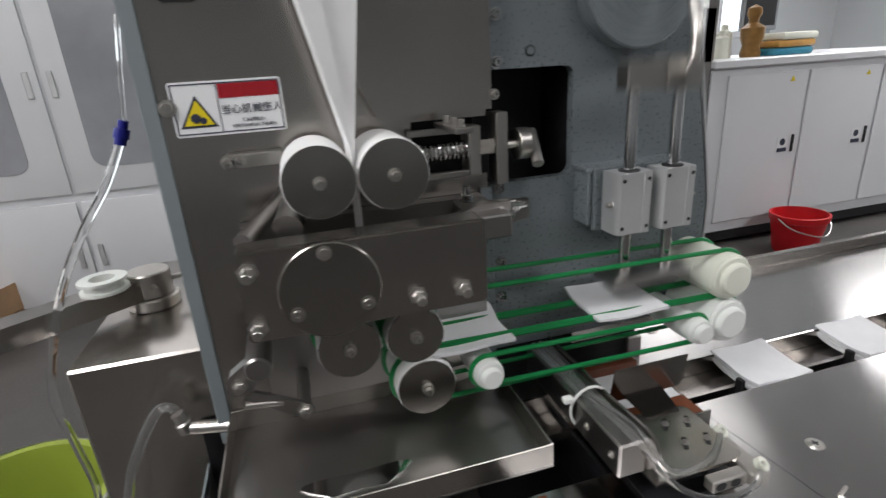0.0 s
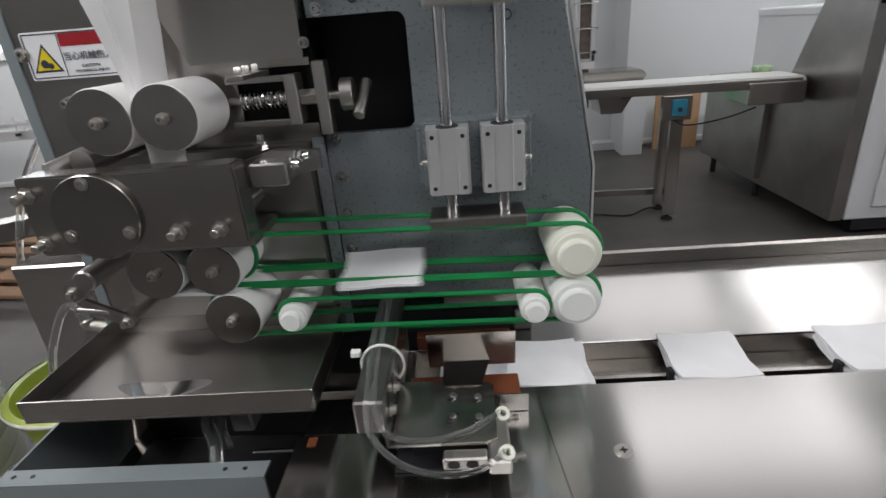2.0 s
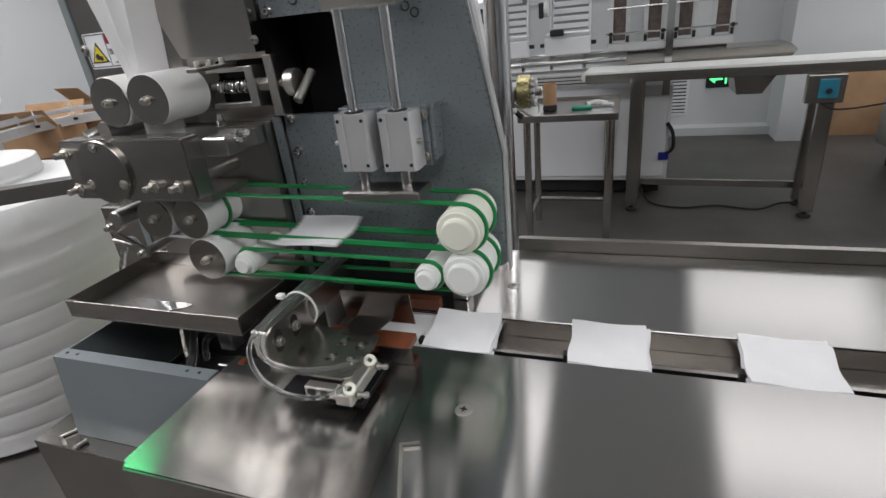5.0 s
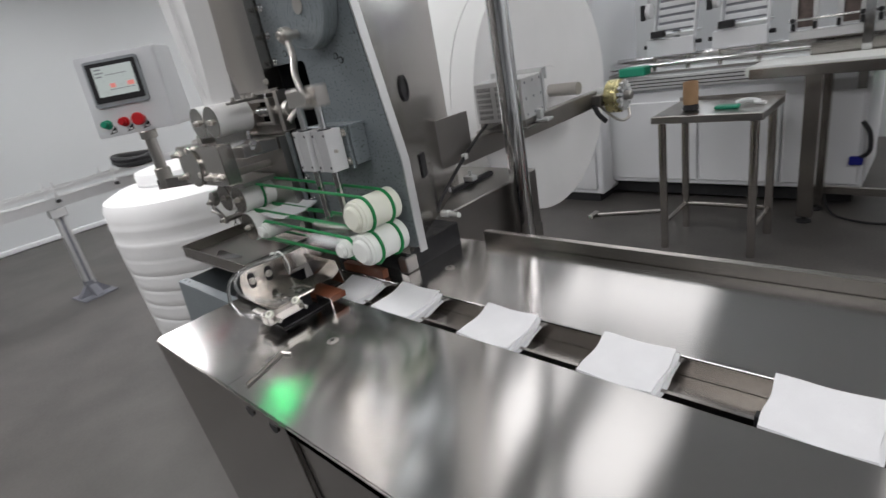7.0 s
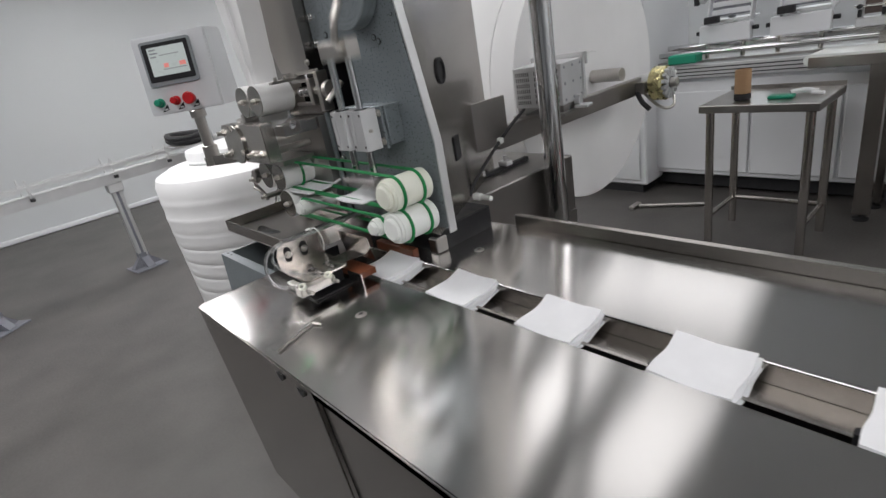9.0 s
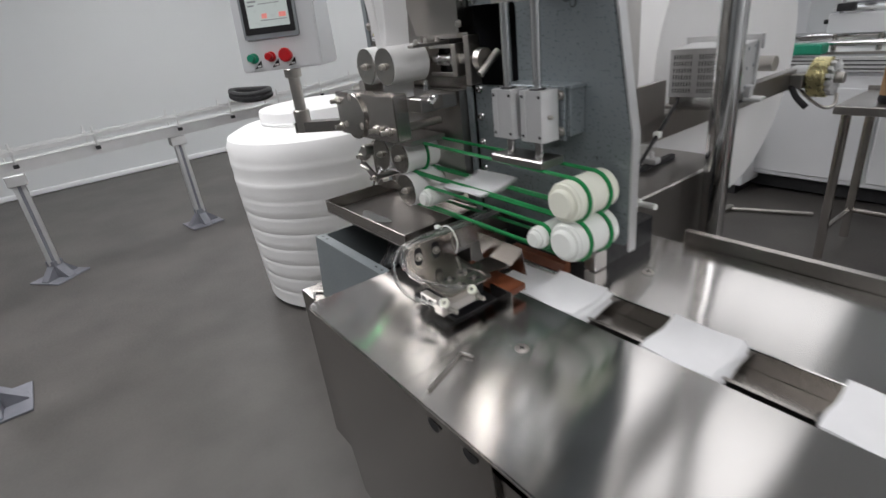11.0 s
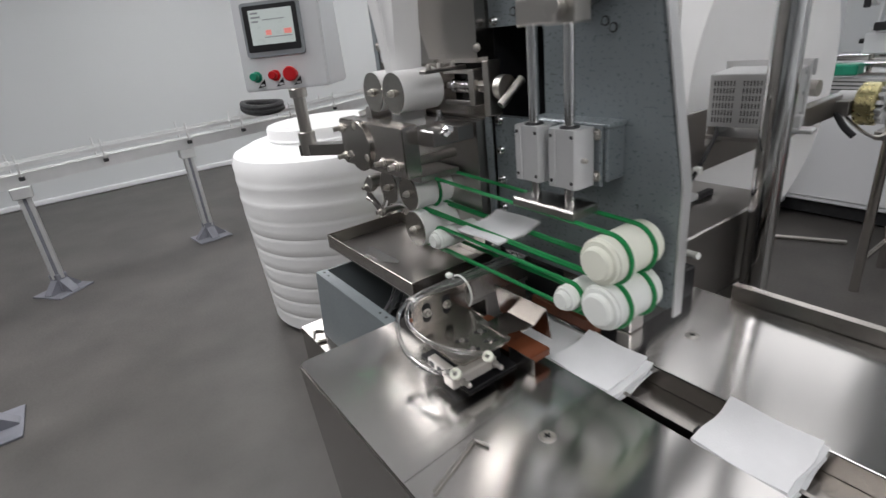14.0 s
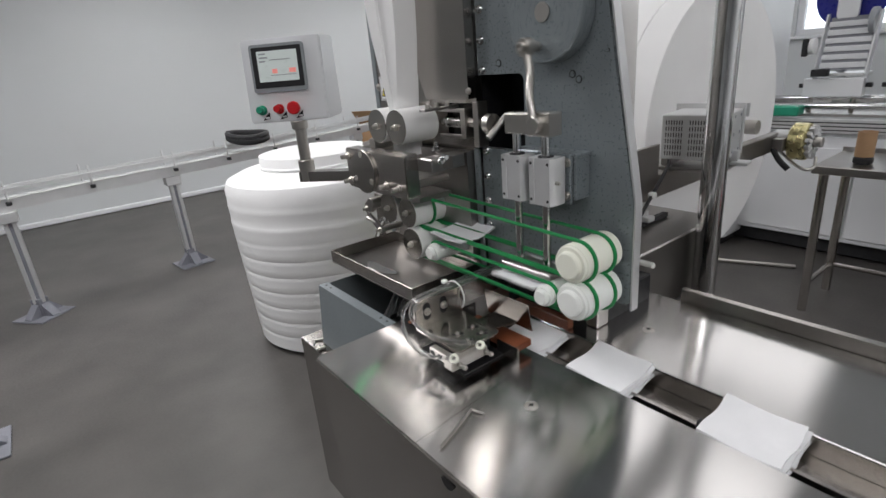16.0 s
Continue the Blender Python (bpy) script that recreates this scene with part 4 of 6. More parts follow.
bm = B(); hex_bolt(bm, (0.027, -0.0142, 0.0), (0, -1, 0), 0.009, 0.006); part("pivot", bm, "machined", plunger)
bm = B(); box(bm, (-0.056, -0.022, -0.247), (0.054, 0.026, -0.2352), 0.001); part("presser_foot", bm, "dark_steel", plunger, "flat presser foot")

# crank disc and connecting rod
CX, CZ, CR, CY = 0.168, 1.322, 0.072, -0.022
PIN, ROD = 0.0475, 0.115
disc = thing("crank_disc", "thick blue-grey painted crank disc", "crank disc", (CX, CY, CZ))
bm = B(); lathe(bm, (0, 0.020, 0), (0, -1, 0), [(0, CR), (0.026, CR), (0.028, CR - 0.002), (0.028, 0)], 56); part("disc", bm, "plate_paint", disc)
bm = B(); lathe(bm, (0, -0.0085, 0), (0, -1, 0), [(0, 0.014), (0.0012, 0.014), (0.0012, 0.010), (0.0006, 0)], 28); part("hub_plug", bm, "machined", disc)
bm = B(); cyl(bm, (0, -0.0085, -PIN), (0, -0.046, -PIN), 0.0075, 18, 0.001); part("crank_pin", bm, "machined", disc)
rod = thing("connecting_rod", "forged steel connecting rod with two eyes", "connecting rod", (CX, -0.058, CZ - PIN))
bm = B(); cyl(bm, (0, -0.006, 0), (0, 0.010, 0), 0.0135, 22, 0.001); part("rod_eye", bm, "machined", rod)
bm = B(); cyl(bm, (0, -0.030, -ROD), (0, -0.018, -ROD), 0.012, 22, 0.001); part("rod_eye", bm, "machined", rod)
bm = B(); tube(bm, [(0, 0.0, -0.012), (0, -0.004, -0.04), (0, -0.018, -0.07), (0, -0.024, -ROD + 0.010)], 0.0062, 12); part("shank", bm, "machined", rod)
bm = B(); hex_bolt(bm, (0, -0.0065, 0), (0, -1, 0), 0.0075, 0.005); part("eye_bolt", bm, "machined", rod)

# ---------------------------------------------------------------- sensor and guide bracket on the table
gd = thing("air_nozzle_bracket", "bent stainless bracket with slotted plate and air blocks", "bracket")
bm = B(); slab(bm, [(0.0665, -0.242), (0.160, -0.242), (0.172, -0.236), (0.173, -0.157), (0.168, -0.150), (0.0665, -0.142)], 0.838, 0.8415, "xy"); part("slotted_plate", bm, "steel", gd)
bm = B(); slab(bm, [(-0.242, 0.838), (-0.142, 0.838), (-0.135, 0.852), (-0.010, 0.852), (-0.010, 0.887), (-0.15, 0.887), (-0.222, 0.891), (-0.236, 0.886), (-0.242, 0.874)], 0.0625, 0.0655, "yz"); part("upright_flange", bm, "steel", gd)
bm = B(); box(bm, (0.030, -0.226, 0.842), (0.062, -0.012, 0.882), 0.002); part("carrier_bar", bm, "dark_steel", gd, "square steel carrier bar")
for y in (-0.165, -0.212):
    bm = B(); hex_bolt(bm, (0.030, y, 0.862), (-1, 0, 0), 0.0032, 0.002); part("bar_screw", bm, "machined", gd)
for x, y in ((0.128, -0.172), (0.155, -0.176), (0.128, -0.205), (0.155, -0.207)):
    turn = Matrix.Translation((x, y, 0)) @ Matrix.Rotation(radians(58), 4, "Z") @ Matrix.Translation((-x, -y, 0))
    bm = B(); box(bm, (x - 0.0095, y - 0.0026, 0.8416), (x + 0.0095, y + 0.0026, 0.8420), 0, turn); part("slot", bm, "black", gd)
    bm = B(); hex_bolt(bm, (x, y, 0.8421), (0, 0, 1), 0.0028, 0.0026); part("slot_screw", bm, "dark_steel", gd)
for y in (-0.219, -0.183):
    bm = B(); slab(bm, rounded(y - 0.0075, y + 0.0075, 0.852, 0.883, 0.0074, 5), 0.0656, 0.0660, "yz"); part("slot", bm, "black", gd)
    bm = B(); hex_bolt(bm, (0.0661, y, 0.867), (1, 0, 0), 0.0050, 0.005); part("slot_screw", bm, "machined", gd)
bm = B(); box(bm, (0.162, -0.264, 0.820), (0.184, -0.190, 0.8372), 0.002); part("air_block", bm, "machined", gd, "milled air distribution block")
bm = B(); box(bm, (0.118, -0.258, 0.822), (0.161, -0.2445, 0.8365), 0.0015); ab = part("slotted_bar", bm, "machined", gd)
for x in (0.128, 0.146):
    bm = B(); slab(bm, rounded(x - 0.006, x + 0.006, 0.825, 0.834, 0.0039, 4), -0.2586, -0.2581); part("bar_slot", bm, "black", ab)
for x, y in ((0.1845, -0.250), (0.1845, -0.196)):
    bm = B(); lathe(bm, (x, y, 0.828), (1, 0.25, -0.1), [(0, 0.0048), (0.004, 0.0048), (0.004, 0.0028), (0.008, 0.0028), (0.008, 0.0040), (0.012, 0.0040), (0.014, 0.0022), (0.014, 0)], 14); part("nozzle", bm, "machined", gd)
    bm = B(); lathe(bm, (x - 0.006, y - 0.004, 0.8375), (0.3, -0.55, 0.8), [(0, 0.0078), (0.005, 0.0078), (0.006, 0.0068), (0.006, 0.0034), (0.002, 0.0030)], 18, False); part("push_fitting", bm, "cream_plastic", gd, "pale push-in fitting")
bm = B(); box(bm, (0.066, -0.238, TZ + 0.001), (0.180, -0.150, TZ + 0.004)); part("base_pad", bm, "black", gd, "black base pad")
bm = B(); box(bm, (0.085, -0.218, TZ + 0.0041), (0.150, -0.155, 0.8375)); part("foot_block", bm, "black", gd)
hs = thing("air_hoses", "two clear air hoses tied to the bracket", "hose")
for k, pts in enumerate(([(0.036, -0.02, 0.8855), (0.037, -0.08, 0.886), (0.038, -0.141, 0.886), (0.044, -0.205, 0.889), (0.047, -0.242, 0.884), (0.055, -0.262, 0.869), (0.082, -0.276, 0.850), (0.120, -0.280, 0.840), (0.155, -0.274, 0.840), (0.1765, -0.256, 0.8425)],
                         [(0.046, -0.02, 0.8855), (0.047, -0.08, 0.886), (0.047, -0.141, 0.886), (0.052, -0.205, 0.892), (0.055, -0.238, 0.886), (0.066, -0.252, 0.866), (0.100, -0.248, 0.851), (0.140, -0.232, 0.846), (0.166, -0.213, 0.845), (0.1775, -0.201, 0.8425)])):
    bm = B(); tube(bm, pts, 0.0031, 10); part("hose", bm, "tube", hs)
bm = B(); tube(bm, [(0.0485 + 0.0245 * math.cos(a), -0.141, 0.866 + 0.0265 * math.sin(a)) for a in [2 * math.pi * k / 12 for k in range(12)]], 0.0017, 6, True); box(bm, (0.014, -0.146, 0.880), (0.025, -0.137, 0.887), 0.001); part("cable_tie", bm, "white_plastic", hs, "white cable tie")
# stack guides over the channel start
gu = thing("stack_guide", "folded steel stack guide with brown side pads", "guide")
bm = B(); slab(bm, [(-0.1075, 0.835), (-0.106, 0.835), (-0.1145, 0.886), (-0.116, 0.886)], 0.098, 0.203, "yz"); part("tilted_flap", bm, "shaded_steel", gu)
bm = B(); slab(bm, [(0.116, -0.156), (0.160, -0.156), (0.172, -0.1076), (0.116, -0.1076)], 0.8418, 0.8431, "xy"); part("flap_tongue", bm, "shaded_steel", gu)
bm = B(); box(bm, (0.075, -0.150, TZ + 0.012), (0.205, -0.112, TZ + 0.024), 0.001); part("side_pad", bm, "bakelite", gu, "brown side pad")
bm = B(); box(bm, (0.165, -0.1525, TZ + 0.001), (0.213, -0.1502, TZ + 0.0245)); part("pad_shoe", bm, "steel", gu)
bm = B(); box(bm, (0.075, -0.018, TZ + 0.001), (0.205, -0.002, TZ + 0.02), 0.001); part("side_pad", bm, "bakelite", gu)
bm = B(); box(bm, (0.060, -0.105, TZ + 0.004), (0.063, -0.02, TZ + 0.055)); part("back_stop", bm, "dark_steel", gu)
bm = B(); box(bm, (0.215, 0.020, TZ + 0.001), (0.240, 0.052, TZ + 0.034), 0.002); part("bearing_foot", bm, "dark_steel", gu)

# hexagon keys lying about
def hex_key(a, b, c, r):
    k = B(); tube(k, [a, tuple(Vector(b) + (Vector(a) - Vector(b)).normalized() * 0.008), b, tuple(Vector(b) + (Vector(c) - Vector(b)).normalized() * 0.008), c], r, 6)
    solid("hex_key", k, "machined", "bright steel hexagon key lying loose", "hex key", "hex keys")
hex_key((0.281, -0.366, TZ + 0.003), (0.252, -0.288, TZ + 0.003), (0.270, -0.281, TZ + 0.003), 0.0021)
hex_key((-0.438, -0.190, 0.603), (-0.463, -0.226, 0.603), (-0.438, -0.238, 0.603), 0.0030)
hex_key((-0.402, -0.222, 0.604), (-0.409, -0.2405, 0.604), (-0.403, -0.2415, 0.604), 0.0038)

# ---------------------------------------------------------------- wipes and pushers
WL, WW, WT = 0.098, 0.088, 0.0036
def wipe_mesh(seed):
    rnd = random.Random(seed)
    bm = B()
    for layer in range(1):
        z = 0.0
        dx, dy, lift = rnd.uniform(-0.0025, 0.0025), rnd.uniform(-0.003, 0.003), rnd.uniform(0.001, 0.0032)
        nx, ny, rows = 10, 10, []
        for top in (0, 1):
            g = []
            for i in range(nx + 1):
                col = []
                for j in range(ny + 1):
                    u, v = i / nx, j / ny
                    curl = 0.0075 * v ** 2.6 - 0.0025 * math.sin(math.pi * v) + 0.0006 * math.sin(5 * u + seed) + lift * 0.25 * (2 * u - 1) ** 4
                    edge = 0.0012 * math.sin(9 * v + seed * 2.1)
                    col.append(bm.verts.new((dx + u * WL + edge, dy + v * WW + 0.0012 * math.sin(7 * u + seed), z + top * WT * 0.96 + curl)))
                g.append(col)
            rows.append(g)
        lo, hi = rows
        for i in range(nx):
            for j in range(ny):
                bm.faces.new((lo[i][j], lo[i][j + 1], lo[i + 1][j + 1], lo[i + 1][j]))
                bm.faces.new((hi[i][j], hi[i + 1][j], hi[i + 1][j + 1], hi[i][j + 1]))
        for i in range(nx):
            for j in (0, ny):
                bm.faces.new((lo[i][j], lo[i + 1][j], hi[i + 1][j], hi[i][j]))
        for j in range(ny):
            for i in (0, nx):
                bm.faces.new((lo[i][j], hi[i][j], hi[i][j + 1], lo[i][j + 1]))
    bmesh.ops.recalc_face_normals(bm, faces=bm.faces)
    me = bpy.data.meshes.new("folded_wipe")
    bm.to_mesh(me); bm.free()
    me.materials.append(M["wipe"]); me.shade_smooth(); me.set_sharp_from_angle(angle=radians(40))
    return me
WIPES = [wipe_mesh(s) for s in range(5)]
SPEED, PITCH, BEAT = 0.13867, 0.208, 0.3
STACK_Y, STACK_Z, DROP_X = CF + 0.002, TZ - 0.0212, 0.108
def wipe_rows(i):
    """Rows of the i-th wipe: it comes off the belts at its beat, lands on its pile, and is pushed on."""
    drop = 1.0 + BEAT * i
    layer = (i - 37) % 5
    leave = drop + BEAT * (4 - layer) + 0.02
    zs = STACK_Z + layer * (WT + 0.0004)
    rows = []
    wait = (-0.26, 0.10, 0.45 + 0.006 * (i % 60))
    def lead(t):
        s = t - drop
        if s <= -0.62: return wait
        if s <= -0.52: return (-0.26, 0.03, 0.944)
        table = ((-0.50, -0.215, -0.098), (-0.4, -0.120, -0.098), (-0.3, -0.076, -0.098), (-0.2, 0.0, -0.099), (-0.1, 0.085, -0.100), (-0.05, DROP_X, -0.103))
        for a, b in zip(table, table[1:]):
            if a[0] <= s <= b[0]:
                f = (s - a[0]) / (b[0] - a[0])
                return (a[1] + f * (b[1] - a[1]), a[2] + f * (b[2] - a[2]), 0.944)
        if s < 0.06:
            f = (s + 0.05) / 0.11
            return (DROP_X, STACK_Y, 0.944 + f * f * (zs - 0.944))
        x = DROP_X + max(0.0, t - leave) * SPEED
        return (x, STACK_Y, zs)
    times = {0.0, 16.0}
    times |= {drop + d for d in (-0.7, -0.62, -0.55, -0.5, -0.4, -0.3, -0.2, -0.1, -0.05, 0.0, 0.06, 0.12)} | {leave, leave + 0.1} | {leave + 0.1 + 0.7 * k for k in range(1, 24)}
    return [(t, pose(*lead(t))) for t in sorted(times) if 0.0 <= t <= 16.0]
wipes = []
for i in range(-58, 52):
    start = DROP_X + max(0.0, 0.0 - (1.0 + BEAT * i)) * SPEED
    if start > 1.75:
        continue
    ob = new("folded_wipe", WIPES[i % 5])
    tagged(ob, "white folded nonwoven wipe of a small stack", "wipe", "folded wipes")
    wipes.append((ob, i))
pushers = []
first = thing("pusher", "chain pusher with a black finger and white slide blocks", "pusher", group="chain pushers")
bm = B(); box(bm, (-0.010, CF + 0.024, TZ - 0.085), (-0.003, CF + 0.036, TZ - 0.006), 0.001); part("finger", bm, "black", first, "black pusher finger")
for a in (0.002, 0.0505, 0.099):
    bm = B(); box(bm, (a, CF + 0.001, TZ - 0.030), (a + 0.047 if a < 0.09 else a + 0.060, CF + 0.0205, TZ - 0.0235), 0.0012); part("slide_block", bm, "white_plastic", first)
bm = B(); box(bm, (0.160, CF + 0.001, TZ - 0.032), (0.182, CF + 0.0205, TZ - 0.0215), 0.0012); part("slide_block", bm, "white_plastic", first)
LOOP0 = 0.06
def pusher_rows(k):
    def at(t):
        s = (DROP_X - LOOP0) + SPEED * (t - 11.82) + PITCH * k
        if s >= 0: return (LOOP0 + s, 0, 0)
        if s > -0.1: return (LOOP0, 0, s * 1.6)
        return (LOOP0 - s - 0.1, 0, -0.16)
    wrap = 11.82 - ((DROP_X - LOOP0) + PITCH * k) / SPEED
    times = {0.0, 16.0} | {wrap + d for d in (-1.6, -0.9, -0.72, -0.5, -0.25, 0, 0.3, 1.0)} | {1.5 * j for j in range(1, 11)}
    return [(t, pose(*at(t))) for t in sorted(times) if 0 <= t <= 16]
for k in range(-3, 18):
    pushers.append((first if k == -3 else copy_thing(first, pose(0, 0, 0)), k))

# ---------------------------------------------------------------- behind the head: roll, pole, inverter, brake
pl = thing("support_pole", "polished stainless upright pole behind the table", "pole")
bm = B(); cyl(bm, (0.203, 0.485, 0.012), (0.203, 0.485, 2.1), 0.026, 28); part("tube", bm, "chrome", pl)
bm = B(); cyl(bm, (0.203, 0.485, 0.0), (0.203, 0.485, 0.012), 0.05, 24, 0.002); part("flange", bm, "steel", pl)
ro = thing("nonwoven_roll", "very large white nonwoven parent roll on a shaft", "roll", (-0.10, 1.16, 0.985))
bm = B(); lathe(bm, (0, 0, 0), (-1, 0, 0), [(0, 0.09), (0.0, 0.438), (0.004, 0.444), (0.10, 0.446), (0.102, 0.442), (0.104, 0.446), (0.34, 0.446), (0.344, 0.09)], 96, False); part("fabric", bm, "paper", ro)
bm = B(); lathe(bm, (0.002, 0, 0), (-1, 0, 0), [(0, 0.0), (0, 0.0885), (0.34, 0.0885)], 40); part("core", bm, "paper", ro, "pale core end")
bm = B(); cyl(bm, (-0.42, 0, 0), (0.120, 0, 0), 0.0225, 20); part("shaft", bm, "machined", ro)
bk2 = thing("powder_brake", "yellow-chromated powder brake on the roll's shaft", "brake")
bm = B(); cyl(bm, (0.09, 1.17, 0.945), (0.14, 1.17, 0.945), 0.034, 28, 0.002); part("neck", bm, "aluminium", bk2)
bm = B(); lathe(bm, (0.14, 1.17, 0.945), (1, 0, 0), [(0, 0.05), (0.006, 0.058), (0.045, 0.058), (0.05, 0.05), (0.05, 0.0)], 36); part("housing", bm, "brass", bk2)
for k in range(14):
    a = 2 * math.pi * k / 14
    bm = B(); box(bm, (0.191, -0.006, 0.020), (0.204, 0.006, 0.052), 0.001, Matrix.Translation((0, 1.17, 0.945)) @ Matrix.Rotation(a, 4, "X")); part("cooling_fin", bm, "aluminium", bk2)
bm = B(); cyl(bm, (0.19, 1.17, 0.945), (0.225, 1.17, 0.945), 0.016, 18, 0.002); part("end_boss", bm, "machined", bk2)
bm = B(); tube(bm, [(0.10, 1.15, 0.93), (0.16, 1.13, 0.885), (0.20, 1.13, 0.865), (0.215, 1.16, 0.87), (0.212, 1.17, 0.90)], 0.005, 8); part("torque_arm", bm, "machined", bk2)
bm = B(); tube(bm, [(0.10, 1.12, 0.935), (0.14, 1.08, 0.90), (0.17, 1.08, 0.872)], 0.009, 8); part("cable", bm, "rubber", bk2, "black cable")
for ob in bk2.children_recursive:
    ob.data.transform(Matrix.Translation((-0.045, 0.07, -0.010)))
bm = B(); box(bm, (0.035, 0.441, 0.905), (0.062, 1.275, 0.962), 0.003); box(bm, (0.062, 0.60, 0.955), (0.10, 0.72, 0.962), 0.001); box(bm, (0.062, 1.17, 0.91), (0.095, 1.27, 0.95), 0.002); part("bearing_arm", bm, "dark_steel", bk2)
iv = thing("drive_unit", "pale grey perforated metal drive housing", "electrical box", (0.031, 0.562, 0), turn=9)
X0, X1, Y0, Y1, Z0, Z1 = 0.0, 0.146, 0.0, 0.135, 0.990, 1.098
bm = B(); box(bm, (X0, Y0, Z0), (X1, Y1, Z1), 0.002); part("case", bm, "aluminium", iv)
slot = None
for r in range(6):
    for c in range(21):
        if c in (7, 8, 15):
            continue
        if slot is None:
            bm = B(); box(bm, (0, -0.0008, 0), (0.0021, 0.001, 0.010)); slot = part("vent_slot", bm, "rubber", iv); ob = slot
        else:
            ob = new("vent_slot", slot.data); ob.parent = iv
        ob.location = (X0 + 0.010 + c * 0.0062, Y0, Z0 + 0.010 + r * 0.0150)
for y in (0.018, 0.067, 0.115):
    for z in (1.002, 1.044, 1.086):
        bm = B(); cyl(bm, (X1, y, z), (X1 + 0.0012, y, z), 0.004, 10); part("rivet", bm, "grey_plastic", iv)
bm = B(); box(bm, (X0 - 0.015, Y1 + 0.001, Z1 - 0.02), (X1 + 0.012, Y1 + 0.006, Z1 + 0.012)); box(bm, (X1 + 0.001, Y1 - 0.012, Z0), (X1 + 0.006, Y1, Z1 + 0.010)); part("mount_plate", bm, "aluminium", iv)
bm = B(); box(bm, (-0.010, -0.004, 0.9628), (0.150, 0.140, 0.9708), 0.001); box(bm, (0.0, 0.01, 0.9709), (0.02, 0.12, 0.9898)); box(bm, (0.115, 0.01, 0.9709), (0.14, 0.12, 0.9898)); part("shelf", bm, "dark_steel", iv)
bm = B(); box(bm, (0.146, 0.060, 0.9710), (0.185, 0.100, 0.979), 0.002); box(bm, (0.1425, 0.07, 0.979), (0.160, 0.092, 1.005), 0.002); part("bracket_foot", bm, "aluminium", iv, "small bent mounting foot")
cb = thing("power_cable", "black power cable with a clip behind the plate", "cable")
bm = B(); tube(bm, [(0.050, 0.572, 0.986), (0.072, 0.53, 0.984), (0.098, 0.46, 0.972), (0.122, 0.37, 0.942), (0.140, 0.28, 0.900), (0.146, 0.24, 0.876), (0.150, 0.22, 0.856)], 0.0042, 8); part("cable", bm, "rubber", cb)
bm = B(); box(bm, (0.113, 0.374, 0.940), (0.128, 0.388, 0.954), 0.002); part("clip", bm, "white_plastic", cb)
# sheet metal box with the swing arm and control panel
bx = thing("side_cabinet", "stainless side cabinet beside the head", "cabinet")
bm = B(); box(bm, (-0.525, 0.045, 0.12), (-0.372, 0.42, 0.937), 0.003); part("body", bm, "steel", bx)
for x, y in ((-0.505, 0.07), (-0.39, 0.07), (-0.505, 0.39), (-0.39, 0.39)):
    bm = B(); cyl(bm, (x, y, 0), (x, y, 0.119), 0.012, 12); part("foot", bm, "aluminium", bx)
sw = thing("swing_arm", "aluminium swing arm that carries the control panel", "swing arm")
A, C = Vector((-0.462, 0.215, 0)), Vector((-0.782, -0.028, 0))
d = (C - A).normalized(); nrm = Vector((-d.y, d.x, 0))
bm = B(); slab(bm, [tuple((A + d * a + nrm * w).xy) for a, w in ((0.0, 0.02), ((C - A).length + 0.02, 0.02), ((C - A).length + 0.02, -0.02), (0.0, -0.02))], 0.955, 0.985, "xy"); part("arm", bm, "steel", sw)
bm = B(); cyl(bm, (A.x, A.y, 0.9375), (A.x, A.y, 0.955), 0.035, 28, 0.002); cyl(bm, (A.x, A.y, 0.9551), (A.x, A.y, 0.992), 0.029, 28, 0.002); part("hub", bm, "machined", sw)
for a in (0.2, -1.2):
    bm = B(); cyl(bm, (A.x + 0.028 * math.cos(a), A.y + 0.028 * math.sin(a), 0.974), (A.x + 0.045 * math.cos(a), A.y + 0.045 * math.sin(a), 0.974), 0.004, 10); part("set_screw", bm, "machined", sw)
bm = B(); cyl(bm, (C.x, C.y, 0.9555), (C.x, C.y, 1.02), 0.0235, 24, 0.002); part("lower_socket", bm, "machined", sw)
bm = B(); cyl(bm, (C.x, C.y, 1.02), (C.x, C.y, 1.112), 0.0165, 24); part("pillar", bm, "machined", sw)
bm = B(); cyl(bm, (C.x, C.y, 1.112), (C.x, C.y, 1.1365), 0.024, 24, 0.002); part("upper_socket", bm, "machined", sw)
cp = solid("tape_core", lathe(B(), (-0.505, 0.172, 0.9855), (0, 0, 1), [(0, 0.016), (0, 0.030), (0.004, 0.030), (0.004, 0.024), (0.014, 0.024), (0.014, 0.030), (0.018, 0.030), (0.018, 0.016), (0, 0.016)], 32, False), "white_plastic", "empty white plastic spool on the swing arm", "spool")
hm = thing("control_panel", "white control panel with a touch screen and buttons", "control panel", (-0.795, -0.036, 1.137), turn=47)
def P(lo, hi, bev=0.0): 
    return box(B(), lo, hi, bev)
bm = B(); slab(bm, [(-0.0185, 0.0), (0.135, 0.0), (0.128, 0.232), (0.006, 0.232)], -0.125, 0.112, "yz"); bmesh.ops.bevel(bm, geom=list(bm.edges), offset=0.004, segments=2, affect="EDGES"); part("case", bm, "white_paint", hm)
bm = B(); slab(bm, rounded(-0.098, 0.062, 0.083, 0.215, 0.008), -0.026, -0.0185); part("bezel_frame", bm, "grey_plastic", hm, "grey screen surround")
bm = B(); slab(bm, rounded(-0.091, 0.055, 0.095, 0.207, 0.004), -0.0272, -0.0262); scr = part("screen_border", bm, "black", hm, "black glass border")
